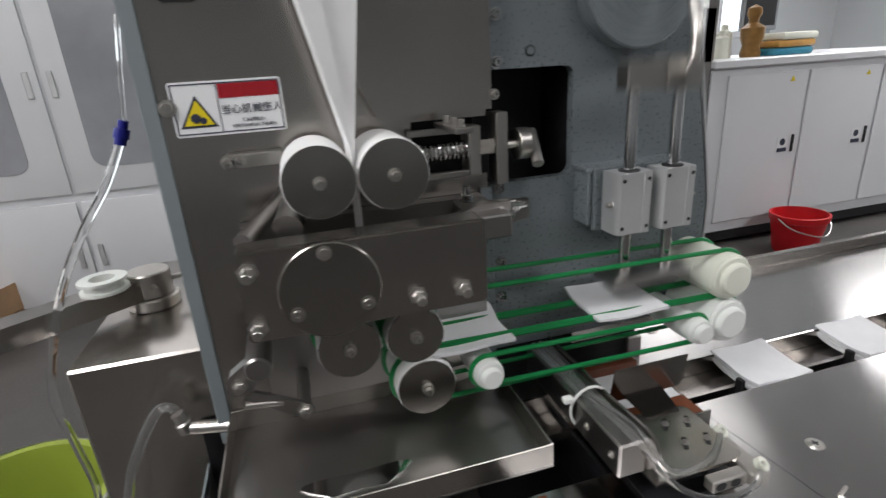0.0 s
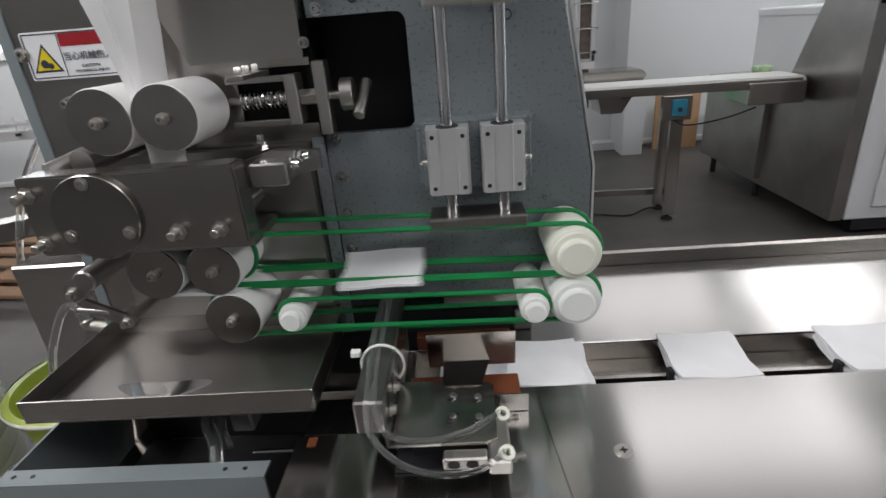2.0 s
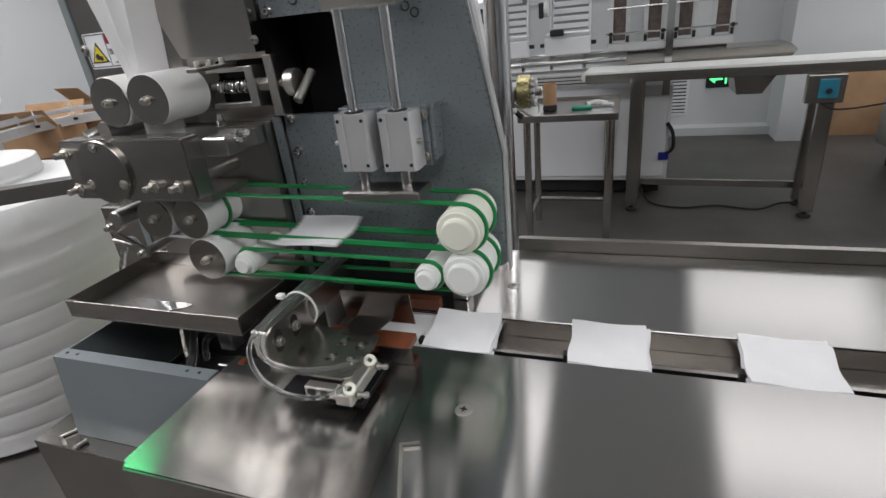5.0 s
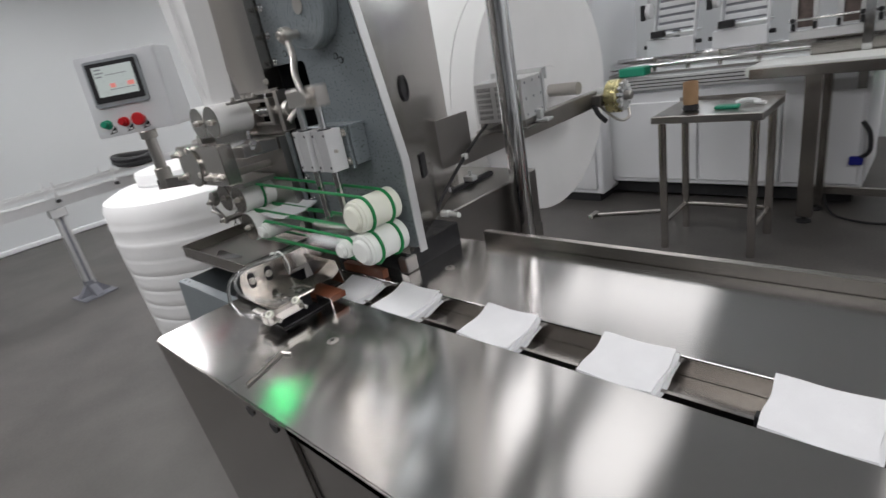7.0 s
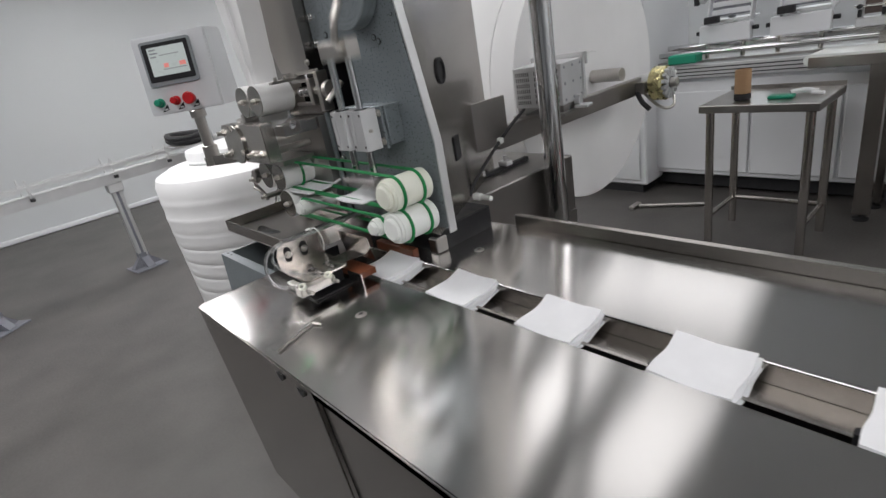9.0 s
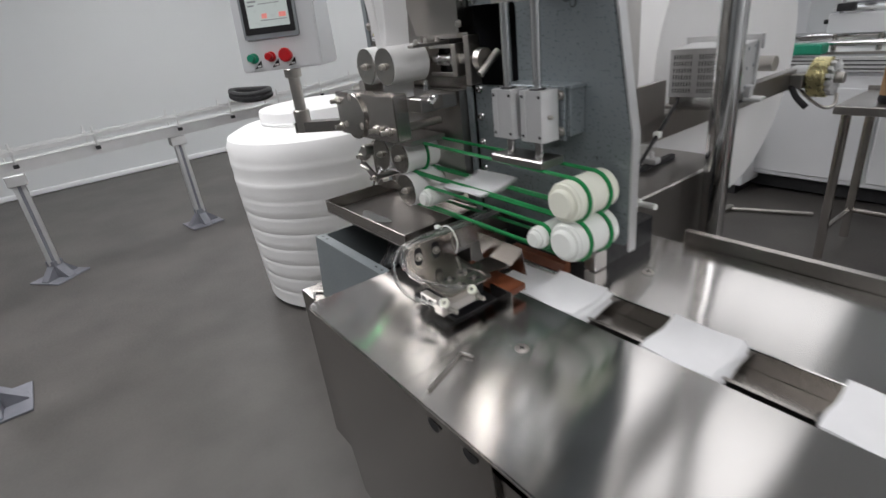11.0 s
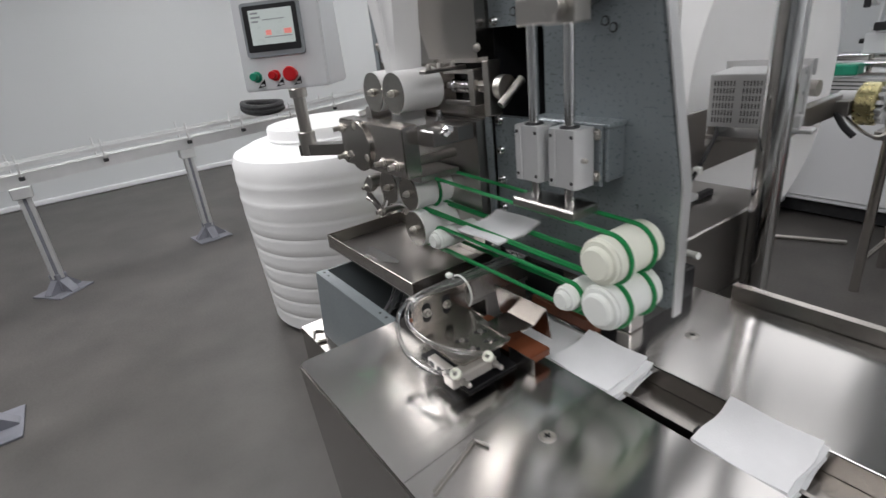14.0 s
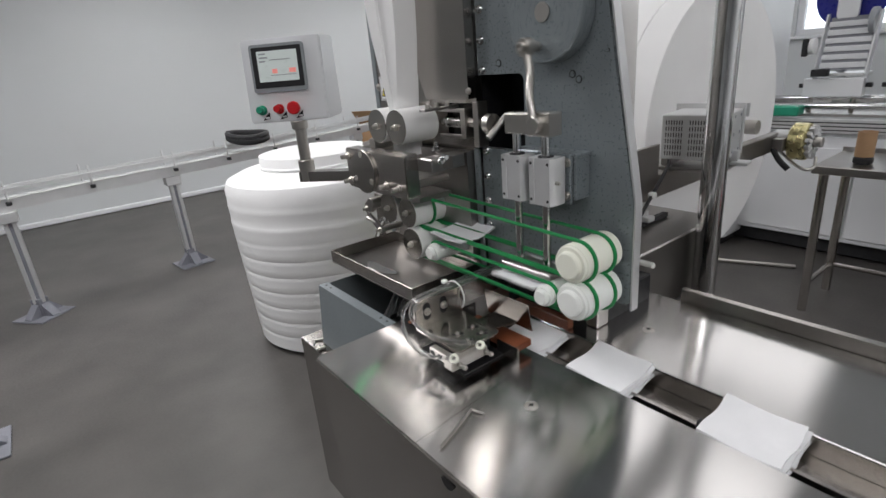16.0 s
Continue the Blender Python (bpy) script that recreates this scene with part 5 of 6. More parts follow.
bm = B(); slab(bm, rounded(-0.076, 0.042, 0.112, 0.196, 0.002), -0.0280, -0.0273); part("screen", bm, "screen", scr, "lit grey-green display")
for a in ((-0.070, -0.050, 0.186, 0.190), (-0.070, -0.045, 0.176, 0.180), (-0.070, -0.052, 0.166, 0.170), (-0.04, 0.02, 0.17, 0.172), (-0.04, 0.035, 0.128, 0.130)):
    bm = B(); box(bm, (a[0], -0.0285, a[2]), (a[1], -0.0281, a[3])); part("display_bar", bm, "grey_plastic", scr)
for a in ((-0.035, -0.02, 0.134, 0.146), (0.015, 0.035, 0.134, 0.146)):
    bm = B(); box(bm, (a[0], -0.0285, a[2]), (a[1], -0.0281, a[3])); part("display_field", bm, "screen_red", scr)
for x, mat, r, lab in ((-0.085, "btn_green", 0.0105, "green push button"), (-0.033, "red", 0.0105, "red push button"), (0.016, "red", 0.0185, "red emergency stop button")):
    bm = B(); lathe(bm, (x, -0.0182, 0.035), (0, -1, 0), [(0, 0.014), (0.004, 0.014), (0.006, 0.0125), (0.006, r * 0.8), (0.014, r * 0.85), (0.016, r), (0.024, r), (0.027, r * 0.85), (0.027, 0)], 28); part("button", bm, mat, hm, lab)
    bm = B(); slab(bm, [(x - 0.002, 0.006), (x + 0.020, 0.010), (x + 0.020, 0.028), (x + 0.008, 0.018)], -0.0196, -0.0184); q = part("button_plate", bm, "black", hm)
    bm = B(); box(bm, (x + 0.006, -0.0202, 0.0105), (x + 0.018, -0.0197, 0.0155)); part("plate_field", bm, "label_white", q)
for ob in hm.children_recursive:      # the sloping front of the desk-like case
    if not ob.name.startswith("case"):
        ob.data.transform(Matrix.Rotation(radians(-6), 4, "X"))
sl = thing("signal_lamp", "lit green signal lamp hanging from the ceiling", "signal lamp", (-1.27, 0.285, 1.76), turn=0)
bm = B(); lathe(bm, (0, 0, 0.221), (0, 0, 1), [(0, 0.034), (0.03, 0.034), (0.04, 0.012), (0.718, 0.012)], 24); part("stem", bm, "grey_plastic", sl)
bm = B(); cyl(bm, (0, 0, 0.0), (0, 0, 0.22), 0.016, 24, 0.003); part("lens", bm, "lamp_green", sl, "lit green lens")
# added half shade: stands in for the lamp's own on and off
bm = B()
arc = [2 * math.pi * (0.22 + 0.56 * k / 24) for k in range(25)]
slab(bm, [(0.022 * math.cos(a), 0.022 * math.sin(a)) for a in arc] + [(0.0195 * math.cos(a), 0.0195 * math.sin(a)) for a in arc[::-1]], -0.004, 0.2205, "xy")
blink_shade = part("turning_shade", bm, "grey_plastic", sl, "added grey half shade that turns to make the lens blink")

# ---------------------------------------------------------------- left side: drum, guide conveyor, basin
dr = thing("plastic_drum", "large white ribbed polyethylene drum standing on the floor", "drum", (-1.67, 0.40, 0))
prof = [(0.0, 0.0), (0.0, 0.35), (0.012, 0.388)]
z = 0.03
while z < 0.70:
    r = 0.408 + 0.030 * min(1, z / 0.55)
    prof += [(z, r - 0.0012), (z + 0.028, r - 0.001), (z + 0.05, r + 0.0008), (z + 0.062, r + 0.002), (z + 0.072, r)]
    z += 0.078
prof += [(0.745, 0.437), (0.785, 0.438), (0.82, 0.424), (0.845, 0.365), (0.852, 0.28), (0.856, 0.262), (0.90, 0.262), (0.915, 0.258), (0.918, 0.245), (0.91, 0.225), (0.90, 0.0)]
bm = B(); lathe(bm, (0, 0, 0), (0, 0, 1), prof, 72, False); part("body", bm, "drum", dr)
bm = B(); lathe(bm, (0, 0, 0.862), (0, 0, 1), [(0, 0.264), (0.006, 0.268), (0.012, 0.264)], 72, False); part("neck_bead", bm, "drum", dr)

gc = thing("guide_conveyor", "curved aluminium guide-rail conveyor on slim posts", "conveyor")
LINE = [(-2.6, -2.2), (-2.85, -1.6), (-3.03, -1.2), (-3.15, -0.88), (-3.27, -0.45), (-3.36, 0.06), (-3.45, 0.45), (-3.55, 0.85), (-3.72, 1.3), (-3.95, 1.85), (-4.12, 2.3), (-4.08, 2.66), (-3.82, 2.96), (-3.45, 3.15), (-3.15, 3.25), (-2.92, 3.32), (-2.62, 3.41)]
RZ = 0.70
def along(off, dz):
    out = []
    for i, p in enumerate(LINE):
        a, b = Vector(LINE[max(i - 1, 0)]), Vector(LINE[min(i + 1, len(LINE) - 1)])
        t = (b - a).normalized(); q = Vector(p) + Vector((-t.y, t.x)) * off
        out.append((q.x, q.y, RZ + dz))
    return out
def ribbon(pts, w, h):
    bm = B(); rows = []
    for i, p in enumerate(pts):
        a, b = Vector(pts[max(i - 1, 0)]), Vector(pts[min(i + 1, len(pts) - 1)]); t = (b - a).normalized(); n = Vector((-t.y, t.x, 0))
        rows.append([bm.verts.new(Vector(p) + n * sx * w / 2 + Vector((0, 0, sz * h / 2))) for sx, sz in ((-1, -1), (1, -1), (1, 1), (-1, 1))])
    for a, b in zip(rows, rows[1:]):
        for k in range(4): bm.faces.new((a[k], a[(k + 1) % 4], b[(k + 1) % 4], b[k]))
    bm.faces.new(rows[0]); bm.faces.new(rows[-1])
    return bm
for off in (-0.045, 0.045):
    part("side_beam", ribbon(along(off, 0), 0.012, 0.07), "aluminium", gc)
part("chain", ribbon(along(0, 0.02), 0.07, 0.012), "white_plastic", gc, "white slat chain")
for off in (-0.085, 0.085):
    part("guide_rail", ribbon(along(off, 0.085), 0.012, 0.022), "aluminium", gc)
for i in range(1, len(LINE) - 1):
    for off in (-0.085, 0.085):
        x, y, zz = along(off, 0.0)[i]
        bm = B(); box(bm, (x - 0.014, y - 0.014, zz + 0.0), (x + 0.014, y + 0.014, zz + 0.022), 0.003); part("rail_clamp", bm, "rubber", gc, "black rail clamp")
        bm = B(); cyl(bm, (x, y, zz + 0.022), (x, y, zz + 0.14), 0.006, 10); box(bm, (x - 0.010, y - 0.010, zz + 0.07), (x + 0.010, y + 0.010, zz + 0.10), 0.002); part("rail_post", bm, "aluminium", gc)
def foot_plate(x, y, turn, h=0.115):
    """A flat square plate with four wedge gussets and a collar round the post."""
    bm = B(); box(bm, (x - h, y - h, 0.0), (x + h, y + h, 0.010), 0.002)
    for sx in (-1, 1):
        slab(bm, [(x + sx * 0.034, 0.0102), (x + sx * (h - 0.012), 0.0102), (x + sx * (h - 0.012), 0.016), (x + sx * 0.034, 0.085)], y - 0.026, y + 0.026)
        slab(bm, [(y + sx * 0.034, 0.0102), (y + sx * (h - 0.012), 0.0102), (y + sx * (h - 0.012), 0.016), (y + sx * 0.034, 0.085)], x - 0.026, x + 0.026, "yz")
    box(bm, (x - 0.0335, y - 0.0335, 0.0102), (x + 0.0335, y + 0.0335, 0.118), 0.003)
    bmesh.ops.rotate(bm, cent=(x, y, 0), matrix=Matrix.Rotation(math.radians(turn), 3, "Z"), verts=bm.verts[:])
    return bm
for x, y, turn in ((-3.36, 0.05, 8), (-3.12, -0.885, 38), (-3.98, 1.9, 0), (-2.75, -1.9, 40), (-2.93, 3.315, 0)):
    bm = B()
    for dx, dy in ((-0.02, -0.02), (0.02, -0.02), (0.02, 0.02), (-0.02, 0.02)):
        box(bm, (x + dx - 0.011, y + dy - 0.011, 0.09), (x + dx + 0.011, y + dy + 0.011, RZ - 0.04), 0.002)
    post = part("post", bm, "aluminium", gc, "slotted aluminium post")
    # core in a dark colour, painting the shade of the aluminium's slots
    bm = B(); box(bm, (x - 0.024, y - 0.024, 0.091), (x + 0.024, y + 0.024, RZ - 0.041)); part("slot_core", bm, "foot_grey", post, "post core coloured dark as the shade in the profile's slots")
    part("foot", foot_plate(x, y, turn), "foot_grey", gc, "grey foot plate with gussets")
    bm = B(); box(bm, (x - 0.05, y - 0.05, RZ - 0.10), (x + 0.05, y + 0.05, RZ - 0.036), 0.004); part("post_head", bm, "aluminium", gc)
t = thing("conveyor_stand_foot", "grey foot plate of another conveyor stand", "stand", (-1.71, -1.165, 0))
part("foot", foot_plate(0, 0, 0, 0.12), "foot_grey", t)
bm = B(); box(bm, (-0.025, -0.025, 0.12), (0.025, 0.025, 0.66), 0.003); part("post", bm, "aluminium", t)
bm = B(); bw = [(-3.50 + 0.28 * math.cos(a), 0.68 + 0.12 * math.sin(a), RZ + 0.125 + 0.006 * math.sin(2 * a)) for a in [2 * math.pi * k / 16 for k in range(16)]]
tube(bm, bw, 0.024, 8, True); tube(bm, [(p[0], p[1], p[2] + 0.03) for p in bw], 0.022, 8, True)
solid("belt_coil", bm, "rubber", "coil of black belting laid on the conveyor rails", "belt coil")
# lime basin
ba = thing("plastic_basin", "lime green plastic basin on the floor", "basin", (-1.02, 0.66, 0))
bm = B(); lathe(bm, (0, 0, 0), (0, 0, 1), [(0.0, 0.0), (0, 0.155), (0.01, 0.165), (0.30, 0.215), (0.305, 0.232), (0.315, 0.232), (0.315, 0.212), (0.30, 0.208), (0.012, 0.158), (0.012, 0.0)], 48, False); part("bowl", bm, "green_plastic", ba)
bm = B(); lathe(bm, (0, 0, 0.304), (0, 0, 1), [(0, 0.234), (0.008, 0.237), (0.014, 0.234)], 48, False); part("rim", bm, "cream_plastic", ba, "pale rolled rim")

# cardboard boxes and a pallet by the conveyor
def carton(x, y, z, sx, sy, sz, turn, open_top=False):
    t = thing("cardboard_box", "worn brown cardboard box" + (" with open flaps" if open_top else ""), "box", (x, y, z), "cardboard boxes", turn)
    bm = B()
    for a, b in (((-sx, -sy, 0), (sx, -sy + 0.006, sz)), ((-sx, sy - 0.006, 0), (sx, sy, sz)), ((-sx, -sy + 0.006, 0), (-sx + 0.006, sy - 0.006, sz)), ((sx - 0.006, -sy + 0.006, 0), (sx, sy - 0.006, sz)), ((-sx + 0.006, -sy + 0.006, 0), (sx - 0.006, sy - 0.006, 0.006))):
        box(bm, a, b)
    part("body", bm, "card", t)
    for s in (-1, 1):
        m = Matrix.Translation((0, s * sy, sz)) @ Matrix.Rotation(radians(s * (-130 if open_top else 4)), 4, "X")
        bm = B(); box(bm, (-sx, -s * sy * 0.95 if s > 0 else 0, 0), (sx, 0 if s > 0 else sy * 0.95, 0.005), 0, m); part("flap", bm, "card", t)
carton(-4.45, 2.5, 0, 0.34, 0.26, 0.42, 12); carton(-4.2, 3.1, 0, 0.28, 0.22, 0.36, -8); carton(-4.7, 3.2, 0.0, 0.3, 0.2, 0.5, 30, True); carton(-4.3, 3.25, 0.37, 0.2, 0.18, 0.24, 10); carton(-2.02, 2.60, 0.113, 0.22, 0.18, 0.15, -20, True)
carton(-4.35, 2.55, 0.43, 0.26, 0.20, 0.26, 24, True); carton(-4.45, 3.30, 0.62, 0.24, 0.18, 0.18, -14, True); carton(-3.75, 2.62, 0.0, 0.2, 0.18, 0.34, -30, True)
pa = thing("pallet", "low wooden pallet under the boxes", "pallet", (-2.5, 2.22, 0), turn=-8)
for k in range(6):
    bm = B(); box(bm, (-0.65, -0.5 + 0.18 * k, 0.09), (0.65, -0.4 + 0.18 * k, 0.112), 0.003); part("plank", bm, "pallet_wood", pa)
for x in (-0.6, 0.0, 0.6):
    bm = B(); box(bm, (x - 0.05, -0.5, 0.0), (x + 0.05, 0.5, 0.0895), 0.003); part("bearer", bm, "pallet_wood", pa)

# white cabinets with round-cornered windows at the back
wc = thing("white_machine_cabinet", "white enamelled cabinet with rounded windows and pull handles", "cabinet", (0, 0, 0))
CY0 = 2.62
bm = B(); box(bm, (-1.99, CY0, 0.06), (-0.66, 3.25, 2.15), 0.01); part("body", bm, "white_paint", wc)
for x0, x1, hx in ((-1.975, -1.395, -1.44), (-1.375, -0.70, -1.335)):
    for z0, z1, hz in ((0.10, 0.66, 0.355), (0.705, 2.12, 1.265)):
        bm = B(); box(bm, (x0, CY0 - 0.022, z0), (x1, CY0 - 0.001, z1), 0.006, seg=2); dd = part("door", bm, "white_paint", wc)
        bm = B(); box(bm, (hx - 0.014, CY0 - 0.034, hz - 0.065), (hx + 0.014, CY0 - 0.0225, hz + 0.065), 0.004); hh = part("handle", bm, "aluminium", dd, "recessed silver pull handle")
    w0, w1 = (x0 + 0.06, x1 - 0.15) if x0 < -1.5 else (-1.255, -0.91)
    bm = B(); slab(bm, rounded(w0, w1, 0.835, 2.0, 0.07), CY0 - 0.026, CY0 - 0.0225); part("window_pane", bm, "frosted", wc, "grey frosted window with rounded corners")
bm = B(); box(bm, (-1.96, CY0 + 0.02, 0.0), (-0.70, 3.2, 0.0599)); part("plinth", bm, "rubber", wc)

# ---------------------------------------------------------------- right side and back
hp = thing("packing_machine", "white and stainless packing machine with cabinet doors", "machine")
QX, QY = 2.08, 2.04
bm = B(); box(bm, (QX + 0.10, QY, 0.10), (4.4, 3.2, 1.165), 0.006); part("body", bm, "white_paint", hp)
bm = B(); box(bm, (QX + 0.09, QY - 0.03, 1.12), (4.4, 3.2, 1.17), 0.008); part("top_rim", bm, "white_paint", hp)
for k in range(3):
    x0 = QX + 0.22 + k * 0.62
    bm = B(); box(bm, (x0, QY - 0.014, 0.17), (x0 + 0.60, QY - 0.001, 1.08), 0.004); dd = part("door", bm, "white_paint", hp)
    bm = B(); box(bm, (x0 + 0.54, QY - 0.022, 0.58), (x0 + 0.56, QY - 0.0145, 0.69), 0.002); part("handle", bm, "rubber", dd, "black flush handle")
    if k < 2:
        bm = B(); box(bm, (x0 + 0.43, QY - 0.0165, 0.58), (x0 + 0.515, QY - 0.0145, 0.68)); s = part("sticker", bm, "label_white", dd, "small safety sticker")
        bm = B(); box(bm, (x0 + 0.435, QY - 0.0176, 0.585), (x0 + 0.51, QY - 0.0166, 0.61)); part("sticker_bar", bm, "ink", s)
        bm = B(); cyl(bm, (x0 + 0.472, QY - 0.0166, 0.648), (x0 + 0.472, QY - 0.0176, 0.648), 0.022, 16); part("sticker_symbol", bm, "ink", s)
        bm = B(); slab(bm, [(x0 + 0.10 + 0.36, 1.02), (x0 + 0.14 + 0.36, 1.02), (x0 + 0.12 + 0.36, 1.05)], QY - 0.0165, QY - 0.0145); part("warning_sticker", bm, "yellow", dd)
bm = B(); box(bm, (QX + 0.16, QY + 0.02, 0.03), (4.3, 3.1, 0.099)); part("plinth", bm, "rubber", hp)
# stainless infeed end: upright hood and lower box
bm = B(); slab(bm, [(2.04, 0.10), (3.30, 0.10), (3.30, 0.74), (2.62, 0.78), (2.30, 1.45), (2.04, 1.45)], QX + 0.02, QX + 0.085, "yz"); part("side_panel", bm, "dark_steel", hp, "stainless side panel")
bm = B(); box(bm, (QX - 0.02, 2.75, 0.14), (QX + 0.5, 3.55, 0.735), 0.004); part("infeed_box", bm, "dark_steel", hp, "stainless infeed box")
bm = B(); box(bm, (QX + 0.03, QY + 0.0, 1.165), (QX + 0.10, QY + 0.30, 1.75)); part("hood_post", bm, "steel", hp)
for x, y in ((QX + 0.05, 2.82), (QX + 0.05, 3.45), (QX + 0.2, 2.12)):
    bm = B(); cyl(bm, (x, y, 0), (x, y, 0.14), 0.02, 12); part("foot", bm, "rubber", hp)
bm = B(); box(bm, (2.95, 2.45, 1.171), (3.0, 2.5, 1.45)); box(bm, (2.72, 2.42, 1.33), (3.02, 2.445, 1.58), 0.006); m_ = part("monitor", bm, "grey_plastic", hp, "small monitor on the machine")
bm = B(); box(bm, (2.745, 2.416, 1.36), (2.995, 2.4195, 1.555)); part("monitor_glass", bm, "black", m_)
# things on the packing machine
st = B(); lathe(st, (2.62, 2.22, 1.171), (0, 0, 1), [(0, 0.055), (0.02, 0.06), (0.07, 0.05), (0.11, 0.065), (0.17, 0.07), (0.20, 0.03), (0.22, 0.028), (0.25, 0.042), (0.285, 0.038), (0.305, 0.0)], 20)
solid("figurine", st, "clay", "brown glazed figurine on the packing machine", "figurine")
for k, (x, y, h, r) in enumerate(((2.42, 2.25, 0.16, 0.045), (2.50, 2.32, 0.20, 0.05), (2.36, 2.38, 0.13, 0.05))):
    bm = B(); lathe(bm, (x, y, 1.171), (0, 0, 1), [(0, r), (h * 0.75, r), (h * 0.85, r * 0.45), (h, r * 0.42), (h, 0)], 18); solid("jar", bm, "cream_plastic", "pale jar on the packing machine", "jar", "jars")
def pack(x, y, z, s, mat, turn):
    bm = B(); box(bm, (-s[0], -s[1], 0), (s[0], s[1], s[2]), min(s) * 0.35, pose(x, y, z, 0, 0, turn), 2)
    solid("wipe_pouch", bm, mat, "small printed pouch of wipes", "pouch", "pouches")
for k in range(3):
    pack(2.86 + 0.02 * k, 2.2, 1.171 + 0.045 * k, (0.16, 0.08, 0.044), ("teal", "amber", "cream_plastic")[k], 3 * k)
for x, y, z, mat, a in ((2.15, 2.95, 0.736, "pink", 20), (2.26, 3.05, 0.736, "foil", -12), (2.20, 3.0, 0.782, "foil", 5), (2.35, 2.9, 0.736, "label_white", 30), (2.3, 3.2, 0.736, "pink", 60)):
    pack(x, y, z, (0.10, 0.06, 0.045), mat, a)
bu = thing("bucket", "bright red plastic bucket on the floor", "bucket", (2.72, 1.78, 0))
bm = B(); lathe(bm, (0, 0, 0), (0, 0, 1), [(0, 0), (0, 0.115), (0.008, 0.12), (0.205, 0.152), (0.21, 0.162), (0.245, 0.165), (0.248, 0.152), (0.205, 0.145), (0.012, 0.112), (0.012, 0)], 40, False); part("body", bm, "red", bu)
bm = B(); tube(bm, [(-0.164, 0, 0.23), (-0.145, -0.10, 0.18), (0, -0.175, 0.14), (0.145, -0.10, 0.18), (0.164, 0, 0.23)], 0.004, 6); part("bail", bm, "machined", bu)

# belt conveyor on stainless legs
bc = thing("belt_conveyor", "white belt conveyor on stainless steel legs", "conveyor")
bm = B(); box(bm, (0.24, 2.36, 0.765), (2.06, 2.372, 0.815), 0.002); box(bm, (0.24, 2.628, 0.765), (2.06, 2.64, 0.815), 0.002); part("side_frame", bm, "steel", bc)
bm = B(); slab(bm, rounded(0.215, 2.08, 0.776, 0.826, 0.024, 6), 2.374, 2.626); part("belt", bm, "white_plastic", bc, "white conveyor belt")
for x, y in ((0.52, 2.40), (0.52, 2.60), (1.42, 2.40), (1.42, 2.60)):
    bm = B(); box(bm, (x - 0.035, y - 0.02, 0.03), (x + 0.035, y + 0.02, 0.7645), 0.003); part("leg", bm, "steel", bc)
    bm = B(); lathe(bm, (x, y, 0), (0, 0, 1), [(0, 0.035), (0.01, 0.035), (0.018, 0.012), (0.03, 0.012)], 14); part("foot", bm, "rubber", bc)
bm = B(); box(bm, (0.52, 2.585, 0.10), (1.42, 2.61, 0.14), 0.002); part("stretcher", bm, "steel", bc)
bm = B(); box(bm, (1.31, 2.31, 0.63), (1.47, 2.358, 0.765), 0.003); part("motor_box", bm, "steel", bc)
bm = B(); box(bm, (1.36, 2.296, 0.655), (1.44, 2.309, 0.745), 0.003); sb = part("switch_box", bm, "teal", bc, "teal switch box")
bm = B(); cyl(bm, (1.40, 2.2955, 0.69), (1.40, 2.286, 0.69), 0.013, 16); part("switch_knob", bm, "ink", sb)
bm = B(); tube(bm, [(1.38, 2.33, 0.63), (1.45, 2.30, 0.60), (1.65, 2.33, 0.62), (1.85, 2.4, 0.66)], 0.005, 6); part("motor_cable", bm, "rubber", bc)
bm = B(); tube(bm, [(0.55, 2.62, 0.10), (0.62, 2.52, 0.01), (0.80, 2.44, 0.008), (1.0, 2.50, 0.008), (1.2, 2.46, 0.008), (1.32, 2.52, 0.03), (1.40, 2.56, 0.02)], 0.006, 6); part("cable", bm, "rubber", bc, "black trailing cable")
bm = B(); box(bm, (1.78, 2.35, 0.68), (2.08, 2.65, 0.80), 0.004); part("end_drive", bm, "steel", bc)

for ob in bc.children_recursive:
    ob.data.transform(Matrix.Translation((1.42, 2.58, 0)) @ Matrix.Rotation(radians(-4), 4, "Z") @ Matrix.Translation((-1.42, -2.50, 0)))

# small stainless work table
wt = thing("work_table", "small stainless work table with upturned back edge", "table")
T0, T1, U0, U1, TH = -0.058, 0.430, 1.975, 2.375, 0.705
bm = B(); box(bm, (T0, U0, TH - 0.035), (T1, U1, TH), 0.003); box(bm, (T0, U1 - 0.004, TH), (T1, U1, TH + 0.02)); part("tabletop", bm, "dark_steel", wt)
for x in (T0 + 0.04, T1 - 0.04):
    for y in (U0 + 0.04, U1 - 0.04):
        bm = B(); cyl(bm, (x, y, 0.0), (x, y, TH - 0.036), 0.019, 18); part("leg", bm, "steel", wt)
    bm = B(); cyl(bm, (x, U0 + 0.055, 0.14), (x, U1 - 0.055, 0.14), 0.012, 12); part("stretcher", bm, "steel", wt)
bm = B(); cyl(bm, (T0 + 0.055, U1 - 0.04, 0.14), (T1 - 0.055, U1 - 0.04, 0.14), 0.012, 12); part("stretcher", bm, "steel", wt)
bm = B(); lathe(bm, (0.09, 2.10, TH + 0.032), (0, 0, 1), [(0, 0.034), (0.105, 0.034), (0.105, 0.030), (0.0, 0.030)], 24, False); lathe(bm, (0.09, 2.10, TH + 0.032), (0, 0, 1), [(0, 0.0), (0.0, 0.034)], 24, False); solid("cardboard_tube", bm, "card", "short brown cardboard tube on the work table", "tube")
bm = B(); lathe(bm, (0.09, 2.10, TH + 0.0005), (0, 0, 1), [(0, 0.03), (0.006, 0.036), (0.025, 0.036), (0.031, 0.03), (0.031, 0)], 20); solid("rubber_wheel", bm, "rubber", "black rubber wheel under a cardboard tube", "wheel")
